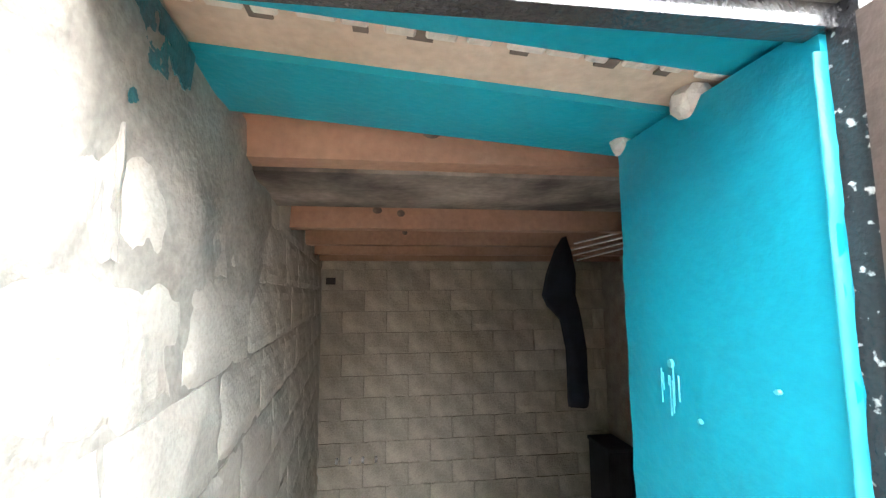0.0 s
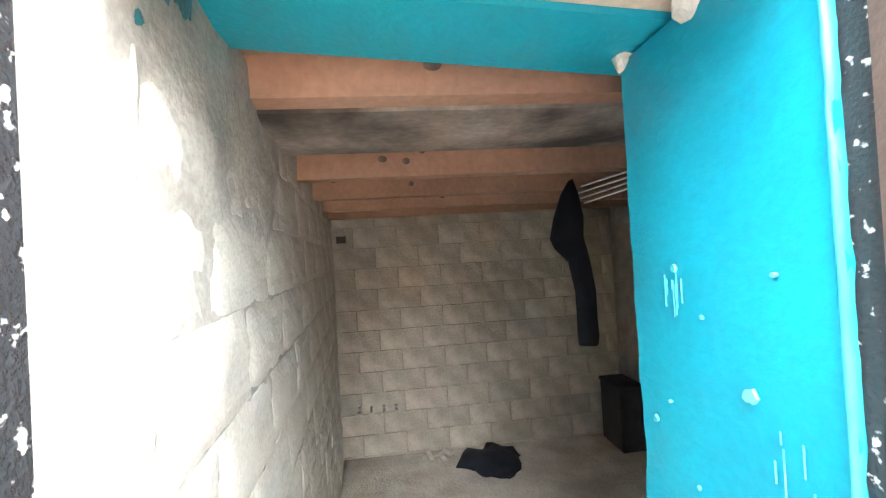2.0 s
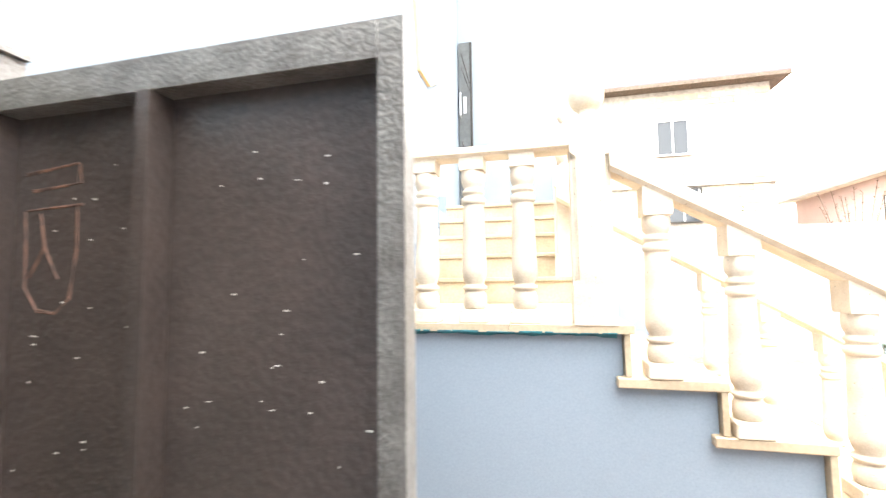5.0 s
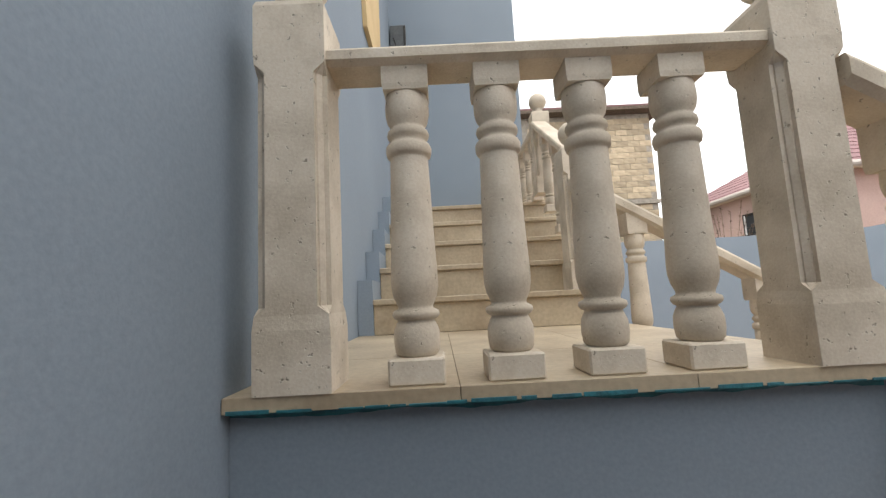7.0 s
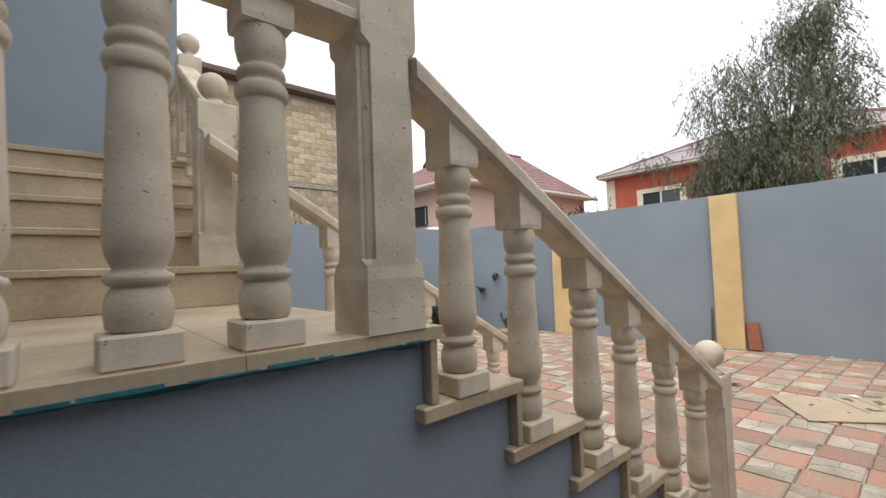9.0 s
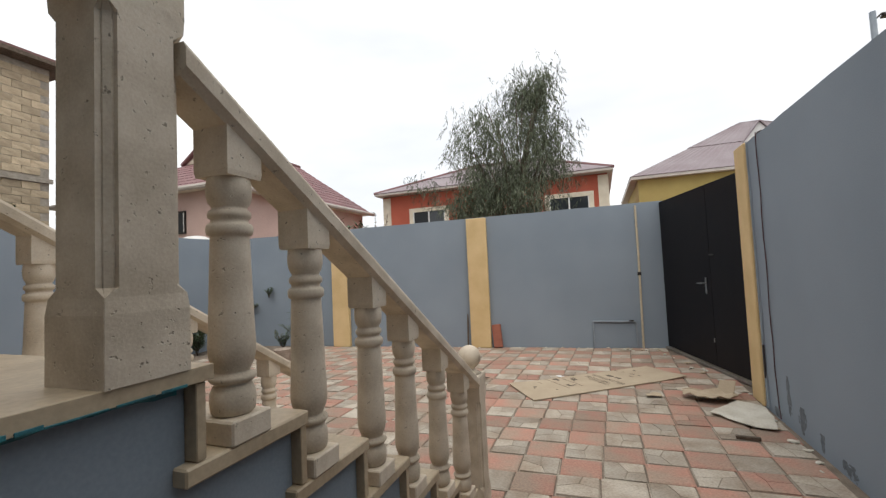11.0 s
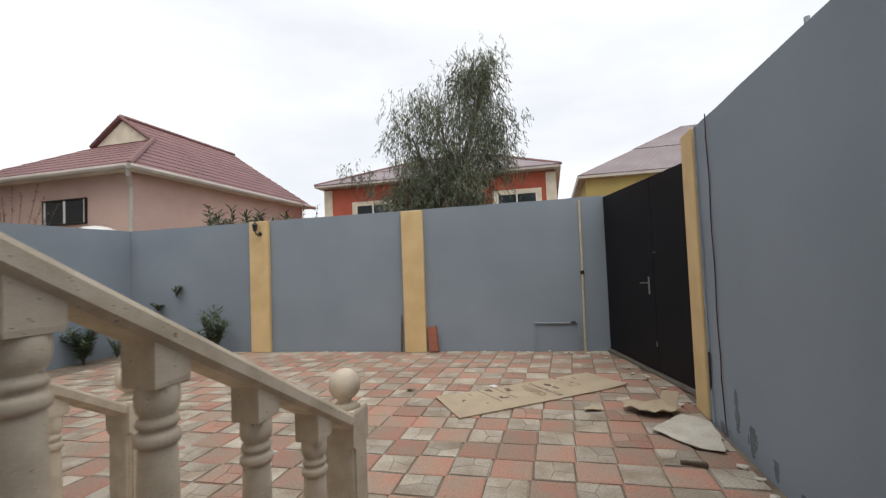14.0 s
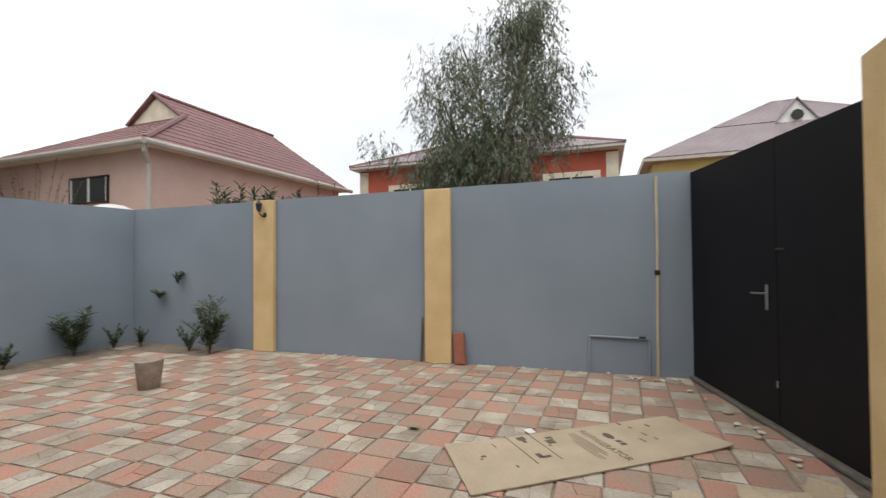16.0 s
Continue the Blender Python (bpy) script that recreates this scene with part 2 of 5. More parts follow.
def box(bm, x0, x1, y0, y1, z0, z1, bevel=0.0, m=None):
    made = bmesh.ops.create_cube(bm, size=1.0)["verts"]
    for v in made:
        v.co = Vector((x0 + (v.co.x + 0.5) * (x1 - x0), y0 + (v.co.y + 0.5) * (y1 - y0), z0 + (v.co.z + 0.5) * (z1 - z0)))
    if m is not None:
        for v in made:
            v.co = m @ v.co
    if bevel:
        edges = list({e for v in made for e in v.link_edges})
        bmesh.ops.bevel(bm, geom=edges, offset=bevel, segments=1, affect="EDGES", profile=0.5)
    return bm


def boxed(*dims, bevel=0.0, m=None):
    return box(bmesh.new(), *dims, bevel=bevel, m=m)


def lathe(bm, profile, steps=20, centre=(0, 0), cap=True):
    """profile: (radius, z) pairs from bottom to top."""
    rings = []
    for r, z in profile:
        rings.append([bm.verts.new((centre[0] + r * math.cos(2 * math.pi * i / steps), centre[1] + r * math.sin(2 * math.pi * i / steps), z)) for i in range(steps)])
    for a, b in zip(rings, rings[1:]):
        for i in range(steps):
            bm.faces.new((a[i], a[(i + 1) % steps], b[(i + 1) % steps], b[i]))
    if cap:
        bm.faces.new(rings[0][::-1])
        bm.faces.new(rings[-1])
    return bm


def loft(bm, sections):
    """sections: closed rings of as many points each, bottom to top."""
    rings = [[bm.verts.new(p) for p in s] for s in sections]
    n = len(rings[0])
    for a, b in zip(rings, rings[1:]):
        for i in range(n):
            bm.faces.new((a[i], a[(i + 1) % n], b[(i + 1) % n], b[i]))
    bm.faces.new(rings[0][::-1])
    bm.faces.new(rings[-1])
    return bm


def prism(bm, outline, axis, a, b):
    """An outline of 2D points drawn along an axis from a to b."""
    put = {"x": lambda u, v, w: (w, u, v), "y": lambda u, v, w: (u, w, v), "z": lambda u, v, w: (u, v, w)}[axis]
    loft(bm, [[put(u, v, a) for u, v in outline], [put(u, v, b) for u, v in outline]])
    bmesh.ops.recalc_face_normals(bm, faces=bm.faces[:])
    return bm


def tube(bm, points, r, steps=8):
    """A round bar through the points."""
    rings = []
    pts = [Vector(p) for p in points]
    for i, p in enumerate(pts):
        d = (pts[min(i + 1, len(pts) - 1)] - pts[max(i - 1, 0)]).normalized()
        side = d.cross(Vector((0, 0, 1)) if abs(d.z) < 0.95 else Vector((1, 0, 0))).normalized()
        up = side.cross(d)
        rings.append([bm.verts.new(p + r * (math.cos(2 * math.pi * k / steps) * side + math.sin(2 * math.pi * k / steps) * up)) for k in range(steps)])
    for a, b in zip(rings, rings[1:]):
        for k in range(steps):
            bm.faces.new((a[k], a[(k + 1) % steps], b[(k + 1) % steps], b[k]))
    bm.faces.new(rings[0][::-1])
    bm.faces.new(rings[-1])
    bmesh.ops.recalc_face_normals(bm, faces=bm.faces[:])
    return bm


def setting(name, bm, mat, label, smooth=False):
    return tagged(part(name, bm, mat, None, "", smooth), label, name.split("_")[0], "", "structure")


# ---- plan ----
DECK_Z, RISE, GOING = 1.315, 0.182, 0.297
FRONT_Y, NOSE_Y, BACK_Y = 0.885, 0.85, 2.20
HOUSE_X = -0.42
DECK_X = 0.92
RAIL_Y, FAR_RAIL_Y = 0.90, 2.14
STAIR_TOP_X = 0.86

# ---- ground ----
g = bmesh.new()
PIT = (-4.24, -0.43, -1.79, 1.54)
for x0, x1, y0, y1 in ((-600, PIT[0], -600, 600), (PIT[0], PIT[1], -600, PIT[2]), (PIT[0], PIT[1], PIT[3], 600), (PIT[1], 600, -600, 600)):
    vs = [g.verts.new(p) for p in ((x0, y0, -0.12), (x1, y0, -0.12), (x1, y1, -0.12), (x0, y1, -0.12))]
    g.faces.new(vs)
bmesh.ops.remove_doubles(g, verts=g.verts[:], dist=0.001)
setting("ground", g, M_GROUND, "dusty bare ground reaching the horizon around the yard")


# ---- perimeter walls ----
FAR_A, FAR_B = Vector((7.83, 8.21)), Vector((8.39, -0.87))
far_dir = (FAR_A - FAR_B).normalized()
far_len = (FAR_A - FAR_B).length
far_yaw = math.degrees(math.atan2(far_dir.y, far_dir.x))
# local frame: x along the wall from the gate towards the far corner, y outwards (away from the yard)
FARM = Matrix.Translation((FAR_B.x, FAR_B.y, 0)) @ Matrix.Rotation(radians(far_yaw), 4, "Z")


def uneven_wall(length, thick, z0, top0, top1, seg=0.35):
    """A wall along local x whose top edge wavers slightly, its yard face on y = 0 and its body on y < 0."""
    bm = bmesh.new()
    n = int(length / seg)
    front, back = [], []
    for i in range(n + 1):
        x = length * i / n
        z = top0 + (top1 - top0) * i / n + 0.012 * noise.noise((x * 2.3, top0, 1.7))
        front.append((bm.verts.new((x, 0, z0)), bm.verts.new((x, 0, z))))
        back.append((bm.verts.new((x, -thick, z0)), bm.verts.new((x, -thick, z))))
    for i in range(n):
        bm.faces.new((front[i][0], front[i + 1][0], front[i + 1][1], front[i][1]))
        bm.faces.new((back[i][0], back[i][1], back[i + 1][1], back[i + 1][0]))
        bm.faces.new((front[i][1], front[i + 1][1], back[i + 1][1], back[i][1]))
    bm.faces.new((front[0][0], front[0][1], back[0][1], back[0][0]))
    bm.faces.new((front[n][0], back[n][0], back[n][1], front[n][1]))
    bmesh.ops.recalc_face_normals(bm, faces=bm.faces[:])
    return bm


wall_far = setting("wall_east", uneven_wall(far_len + 0.2, 0.2, -0.12, 2.50, 2.385), M_BLUE, "tall blue-grey painted yard wall with an uneven top")
wall_far.matrix_basis = FARM @ Matrix.Translation((-0.06, 0, 0))
wall_left = setting("wall_north", uneven_wall(13.0, 0.2, -0.12, 2.39, 2.37), M_BLUE, "blue-grey painted yard wall meeting the far wall in a corner")
wall_left.matrix_basis = pose(7.83, 8.12, 0, 0, 0, 180) @ Matrix.Diagonal((1, 1, 1, 1))
wall_right = setting("wall_south", uneven_wall(12.0, 0.2, -0.12, 2.62, 2.62), M_BLUE, "long blue-grey painted yard wall with cables hanging on it")
wall_right.matrix_basis = pose(-6.55, -1.33, 0)


def pillar(name, bm, label):
    return tagged(part(name, bm, M_YELLOW), label, "pillar", "yellow wall pillars", "structure")


for t0, w, h in ((2.99, 0.38, 2.44), (5.93, 0.38, 2.42)):
    p = pillar("wall_pillar", boxed(t0, t0 + w, 0.003, 0.09, 0.0, h, bevel=0.008), "yellow-ochre painted pillar standing against the blue wall")
    p.matrix_basis = FARM
pillar("gate_pillar", boxed(5.36, 5.68, -1.58, -1.305, 0.0, 2.63, bevel=0.01), "yellow-ochre painted pillar beside the black gate")

# ---- gate ----
G_A, G_B = Vector((8.40, -0.88)), Vector((5.66, -1.57))
gd = (G_B - G_A).normalized()
gl = (G_B - G_A).length
GM = Matrix.Translation((G_A.x, G_A.y, 0)) @ Matrix.Rotation(math.atan2(gd.y, gd.x), 4, "Z")
gate = tagged(empty("metal_gate"), "black painted double-leaf sheet-metal yard gate, closed", "gate")
gate.matrix_basis = GM
MEET = 1.57
for x0, x1 in ((0.03, MEET - 0.004), (MEET + 0.004, gl - 0.02)):
    leaf = part("gate_leaf", boxed(x0, x1, -0.012, 0.012, 0.05, 2.47), M_GATE, gate)
    for a, b in ((x0, x0 + 0.05), (x1 - 0.05, x1)):
        part("stile", boxed(a, b, 0.0125, 0.034, 0.05, 2.47, bevel=0.004), M_GATE, leaf)
    for z in (0.05, 1.22, 2.42):
        part("rail", boxed(x0 + 0.051, x1 - 0.051, 0.0125, 0.030, z, z + 0.05, bevel=0.004), M_GATE, leaf)
part("sill", boxed(0.0, gl, -0.05, 0.05, 0.002, 0.035, bevel=0.004), M_RUST, gate, "worn grey steel sill under the gate")
hx = 1.44
hplate = part("handle_plate", boxed(hx - 0.017, hx + 0.017, -0.022, -0.0125, 1.0, 1.22, bevel=0.003), M_STEEL, gate, "steel handle plate")
h = tube(bmesh.new(), [(hx, -0.022, 1.145), (hx, -0.065, 1.145), (hx - 0.13, -0.07, 1.14)], 0.009)
part("handle", h, M_STEEL, hplate, "steel lever handle")
part("bolt", boxed(MEET + 0.006, MEET + 0.12, -0.028, -0.0125, 1.515, 1.535, bevel=0.004), M_DARK, gate)
part("keyhole", boxed(MEET - 0.022, MEET - 0.006, -0.02, -0.0125, 0.36, 0.42, bevel=0.003), M_STEEL, gate)

# ---- house wall with the cellar opening ----
DY = -1.05
DOOR_Y0, DOOR_Y1, DOOR_TOP = 0.07 + DY, 0.82 + DY, 1.875
WALL_IN = -0.80
house_bm = bmesh.new()
box(house_bm, WALL_IN, HOUSE_X, -6.0, DOOR_Y0 - 0.16, -0.12, DOOR_TOP)
box(house_bm, WALL_IN, HOUSE_X, DOOR_Y1, 3.40, -0.12, DOOR_TOP)
box(house_bm, WALL_IN, HOUSE_X, -6.0, DOOR_Y0 - 0.16, DOOR_TOP, DOOR_TOP + 0.09)
box(house_bm, WALL_IN, HOUSE_X, DOOR_Y1 + 0.02, 3.40, DOOR_TOP, DOOR_TOP + 0.09)
box(house_bm, WALL_IN, HOUSE_X, -6.0, 3.40, DOOR_TOP + 0.09, 6.2)
bmesh.ops.remove_doubles(house_bm, verts=house_bm.verts[:], dist=0.0005)
setting("wall_west", house_bm, M_BLUE, "blue-grey painted house wall above and beside the cellar door")
# ---- terrace ----
terrace = setting("terrace", boxed(HOUSE_X + 0.001, STAIR_TOP_X + 0.02, FRONT_Y, FAR_RAIL_Y + 0.06, -0.1, DECK_Z - 0.03), M_BLUE, "raised terrace and stair block painted blue-grey on its side")
for i in range(1, 7):
    x = STAIR_TOP_X + 0.02 + (i - 1) * GOING
    part("step_core", boxed(x, x + GOING, FRONT_Y, FAR_RAIL_Y + 0.06, -0.1, DECK_Z - i * RISE - 0.03), M_BLUE, terrace)


def slab(name, x0, x1, y0, y1, top, thick=0.03, bevel=0.004, label=""):
    return part(name, boxed(x0, x1, y0, y1, top - thick, top, bevel=bevel), M_SLAB, terrace, label)


xs = [HOUSE_X + 0.002, 0.03, 0.48, DECK_X]
ys = [NOSE_Y, 1.32, 1.78, FAR_RAIL_Y + 0.09]
for a, b in zip(xs, xs[1:]):
    for c, d in zip(ys, ys[1:]):
        slab("deck_slab", a, b - 0.001, c, d - 0.001, DECK_Z, 0.03, 0.0012)
for i in range(1, 7):
    z = DECK_Z - i * RISE
    x = STAIR_TOP_X + 0.025 + (i - 1) * GOING
    slab("tread", x - 0.03, x + GOING + 0.025, NOSE_Y, FAR_RAIL_Y + 0.09, z, 0.036)
    part("riser", boxed(x - 0.002, x + 0.02, NOSE_Y + 0.006, FAR_RAIL_Y + 0.085, z + 0.002, z + RISE - 0.032, bevel=0.002), M_SLAB, terrace)
part("riser", boxed(STAIR_TOP_X + 0.025 + 6 * GOING, STAIR_TOP_X + 0.045 + 6 * GOING, NOSE_Y + 0.006, FAR_RAIL_Y + 0.085, 0.002, DECK_Z - 6 * RISE - 0.037, bevel=0.002), M_SLAB, terrace)

# ragged turquoise paint left under the nosing
drip = bmesh.new()
prev = None
for i in range(90):
    x = HOUSE_X + 0.003 + (DECK_X - 0.06 - HOUSE_X) * i / 89
    zb = DECK_Z - 0.034 - 0.007 - 0.010 * max(0.0, noise.noise((x * 6, 0.3, 0)) + 0.25) - 0.004 * noise.noise((x * 31, 2, 0))
    cur = (drip.verts.new((x, FRONT_Y - 0.003, DECK_Z - 0.031)), drip.verts.new((x, FRONT_Y - 0.003, zb)), drip.verts.new((x, FRONT_Y + 0.002, DECK_Z - 0.031)), drip.verts.new((x, FRONT_Y + 0.002, zb)))
    if prev:
        drip.faces.new((prev[1], cur[1], cur[0], prev[0]))
        drip.faces.new((prev[3], prev[1], cur[1], cur[3]))
    prev = cur
part("paint_edge", drip, M_TEALEDGE, terrace, "ragged turquoise paint line under the nosing")
rnd = random.Random(19)
lip = bmesh.new()
x = HOUSE_X + 0.01
while x < DECK_X - 0.1:
    w = 0.02 + 0.09 * rnd.random()
    box(lip, x, min(x + w, DECK_X - 0.06), NOSE_Y - 0.0016, NOSE_Y + 0.001, DECK_Z - 0.0312, DECK_Z - 0.028 + 0.006 * rnd.random(), bevel=0.0006)
    x += w + 0.05 * rnd.random() ** 2
tagged(part("paint_lip", lip, M_TEALEDGE, terrace, "turquoise paint smeared along the slab edge"), "", "", "", "stuff")

# ---- upper flight ----
UP_X0, UP_X1 = HOUSE_X + 0.08, 0.62
UP_RISE, UP_GOING = 0.18, 0.29
upper = setting("stairs", bmesh.new(), M_SLAB, "limestone stairs climbing from the terrace to the house door")
for i in range(5):
    y = BACK_Y + i * UP_GOING
    z = DECK_Z + (i + 1) * UP_RISE
    x1 = UP_X1 + (0.28 if i == 0 else 0.25)
    y1 = y + UP_GOING + 0.03 if i < 4 else 4.55
    part("riser", boxed(UP_X0, x1, y + 0.022, y + 0.12, z - UP_RISE + 0.001, z - 0.031, bevel=0.002), M_SLAB, upper)
    part("tread", boxed(UP_X0, x1 + 0.02, y, y1, z - 0.03, z, bevel=0.004), M_SLAB, upper)
    part("wall_strip", boxed(HOUSE_X + 0.002, UP_X0 - 0.001, y + 0.01, y1 - 0.02, DECK_Z + 0.001, z + 0.10), M_BLUE, upper, "blue-grey plaster strip between the steps and the wall")
    part("core", boxed(UP_X0, x1 - 0.01, y + 0.121, 4.5, z - UP_RISE, z - 0.031), M_BLUE, upper)
part("footing", boxed(HOUSE_X + 0.002, 0.88, BACK_Y + 0.13, 4.5, -0.1, DECK_Z - 0.001), M_BLUE, upper)

# ---- balusters, newels, rails ----
BODY = ((0.038, 0.0), (0.045, 0.012), (0.048, 0.05), (0.047, 0.09), (0.041, 0.118), (0.037, 0.128), (0.045, 0.136), (0.0495, 0.148), (0.048, 0.162), (0.037, 0.172), (0.037, 0.182),
        (0.045, 0.215), (0.049, 0.25), (0.0495, 0.285), (0.048, 0.35), (0.0455, 0.47), (0.043, 0.62), (0.041, 0.742), (0.0405, 0.752), (0.047, 0.756), (0.0492, 0.772), (0.0492, 0.79), (0.046, 0.802),
        (0.0395, 0.808), (0.0385, 0.822), (0.044, 0.830), (0.0458, 0.842), (0.044, 0.856), (0.0375, 0.866), (0.0375, 0.876), (0.044, 0.895), (0.0475, 0.925), (0.048, 0.955), (0.0465, 0.985), (0.045, 1.0))


def baluster_at(x, y, z, top, lean=0.0, parent=None, width=1.0, head_height=0.085):
    """A turned stone baluster: square base, turned body, square head cut to the rail's slope."""
    ob = part("baluster", boxed(-0.056 * width, 0.056 * width, -0.056 * width, 0.056 * width, 0, 0.052, bevel=0.004), M_STONE, parent)
    ob.matrix_basis = pose(x, y, z)
    h = top - z
    z0, z1 = 0.052, h - head_height
    part("turned_body", lathe(bmesh.new(), [(r * width, z0 + k * (z1 - z0)) for r, k in BODY], 24, cap=False), M_STONE, ob, smooth=True)
    head = bmesh.new()
    w0, w1 = 0.047 * width, 0.049 * width
    loft(head, [[(-w0, -w0, z1), (w0, -w0, z1), (w0, w0, z1), (-w0, w0, z1)], [(-w1, -w1, z1 + 0.012), (w1, -w1, z1 + 0.012), (w1, w1, z1 + 0.012), (-w1, w1, z1 + 0.012)],
                [(-w1, -w1, h - lean * w1), (w1, -w1, h + lean * w1), (w1, w1, h + lean * w1), (-w1, w1, h - lean * w1)]])
    part("head", head, M_STONE, ob)
    return ob


def fluted(r, cut, z):
    """Ring of a square post of half width r whose corners are cut back in a moulded step."""
    c, k = r - cut, cut * 0.45
    ring = []
    for sx, sy, flip in ((1, 1, 0), (-1, 1, 1), (-1, -1, 0), (1, -1, 1)):
        pts = [(r, c - k), (r, c), (r - k, c), (r - k, c + 0.4 * k), (c + 0.4 * k, r - k), (c, r - k), (c, r), (c - k, r)]
        pts = [(sx * a, sy * b, z) for a, b in pts]
        ring += pts[::-1] if flip else pts
    return ring


def newel_at(x, y, z, height, ball=0.07, parent=None, w=0.075):
    ob = part("newel", loft(bmesh.new(), [fluted(r, c, k * height) for r, c, k in ((w, 0.001, 0), (w, 0.001, 0.15), (w * 0.96, 0.001, 0.185), (w * 0.96, 0.022, 0.205), (w * 0.96, 0.022, 0.80), (w * 0.96, 0.001, 0.825), (w * 0.98, 0.001, 0.86), (w * 0.98, 0.001, 0.985), (w * 0.93, 0.001, 1.0))]), M_STONE, parent)
    ob.matrix_basis = pose(x, y, z)
    if ball:
        prof = [(w * 0.9, height), (w * 0.55, height + 0.02), (0.03, height + 0.028), (0.032, height + 0.036)]
        zc = height + 0.03 + ball
        prof += [(ball * math.sin(a), zc - ball * math.cos(a)) for a in [radians(d) for d in range(28, 180, 12)]] + [(0.004, zc + ball)]
        part("ball", lathe(bmesh.new(), prof, 24), M_STONE, ob, smooth=True)
    return ob


def rail_outline(half, thick):
    return [(-half, thick * 0.25), (-half * 0.72, 0), (half * 0.72, 0), (half, thick * 0.25), (half, thick * 0.8), (half * 0.9, thick), (-half * 0.9, thick), (-half, thick * 0.8)]


def sloped_rail(axis, at, a, za, b, zb, half=0.06, thick=0.06):
    """A rail drawn along an axis from a to b, its top going from za to zb."""
    bm = bmesh.new()
    rings = []
    for u, z in ((a, za), (b, zb)):
        rings.append([((u, at + p, z - thick + q) if axis == "x" else (at + p, u, z - thick + q)) for p, q in rail_outline(half, thick)])
    loft(bm, rings)
    bmesh.ops.recalc_face_normals(bm, faces=bm.faces[:])
    return bm


def rail_top(x, slope, lift):
    return 1.945 + lift - slope * (x - 0.846)


def stone_rail(name, label):
    return tagged(empty(name), label, "balustrade", "stone balustrades")


front = stone_rail("balustrade", "beige limestone balustrade along the terrace front edge")
newel_at(-0.285, RAIL_Y + 0.02, DECK_Z, 0.80, 0.07, front)
newel_at(0.79, RAIL_Y + 0.02, DECK_Z, 0.775, 0.068, front)
for x in (-0.052, 0.143, 0.34, 0.538):
    baluster_at(x, RAIL_Y + 0.025, DECK_Z, 1.976, 0, front, 1.0, 0.052)
part("handrail", sloped_rail("x", RAIL_Y + 0.02, -0.222, 2.010, 0.727, 2.010, 0.063, 0.035), M_STONE, front)

for y, label in ((RAIL_Y, "sloping limestone balustrade beside the entrance stairs, ball on its foot post"), (FAR_RAIL_Y, "sloping limestone balustrade on the far side of the entrance stairs")):
    st = stone_rail("stair_balustrade", label)
    spots = (1.012, 1.273, 1.608, 1.885, 2.23, 2.56) if y == RAIL_Y else [0.985 + i * GOING for i in range(6)]
    start, slope, lift = (0.856, 0.579, 0.0) if y == RAIL_Y else (0.70, 0.597, 0.03)
    for i, x in enumerate(spots):
        baluster_at(x, y, DECK_Z - (i + 1) * RISE, rail_top(x, slope, lift) - 0.058, -slope, st)
    part("handrail", sloped_rail("x", y, start, rail_top(start, slope, lift), 2.775, rail_top(2.775, slope, lift), 0.065, 0.065), M_STONE, st)
    newel_at(2.85 if y > 1 else 2.863, y + (0.022 if y == RAIL_Y else 0), 0.0, 0.83, 0.072, st, 0.078)

up = stone_rail("stair_balustrade", "limestone balustrade rising beside the upper stairs to the house door")
newel_at(0.765, FAR_RAIL_Y + 0.16, DECK_Z + UP_RISE, 0.76, 0.066, up, 0.083)
newel_at(0.815, 3.13, DECK_Z + 5 * UP_RISE, 0.62, 0.066, up, 0.065)
for k, y in enumerate((2.47, 2.69, 2.92)):
    baluster_at(0.795, y, DECK_Z + (2 + k) * UP_RISE, 2.30 + (y - 2.38) * 0.66 - 0.05, 0, up, 0.72)
part("handrail", sloped_rail("y", 0.795, 2.375, 2.30, 3.07, 2.757, 0.055, 0.06), M_STONE, up)
for y in (3.36, 3.58, 3.80, 4.02, 4.24):
    baluster_at(0.815, y, DECK_Z + 5 * UP_RISE, 2.70, 0, up, 0.72)
part("handrail", sloped_rail("y", 0.815, 3.193, 2.757, 4.498, 2.757, 0.055, 0.06), M_STONE, up)

# ---- upper landing: house front and door ----
setting("wall_porch", boxed(HOUSE_X + 0.001, 0.98, 4.5, 4.75, -0.1, 6.2), M_BLUE, "blue-grey painted house wall closing the upper landing")
setting("wall_side", boxed(0.68, 0.98, 4.751, 9.0, -0.1, 6.2), M_BLUE, "blue-grey painted side wall of the house")
setting("wall_behind", boxed(WALL_IN, HOUSE_X, 3.401, 9.0, -0.1, 6.2), M_BLUE, "blue-grey house wall beside the entrance door")

yellow_trim = bmesh.new()
prism(yellow_trim, [(2.67, 3.3), (3.0, 3.3), (3.37, 3.5), (3.37, 5.0), (2.3, 5.0)], "x", HOUSE_X + 0.001, HOUSE_X + 0.03)
setting("trim", yellow_trim, M_YELLOW, "yellow-ochre painted plaster trim curving beside the entrance door")

# ---- paving base ----
setting("pavement", boxed(-0.425, 8.6, -1.6, 8.3, -0.119, -0.012), M_JOINT, "paved courtyard of alternating worn red and grey tiles")

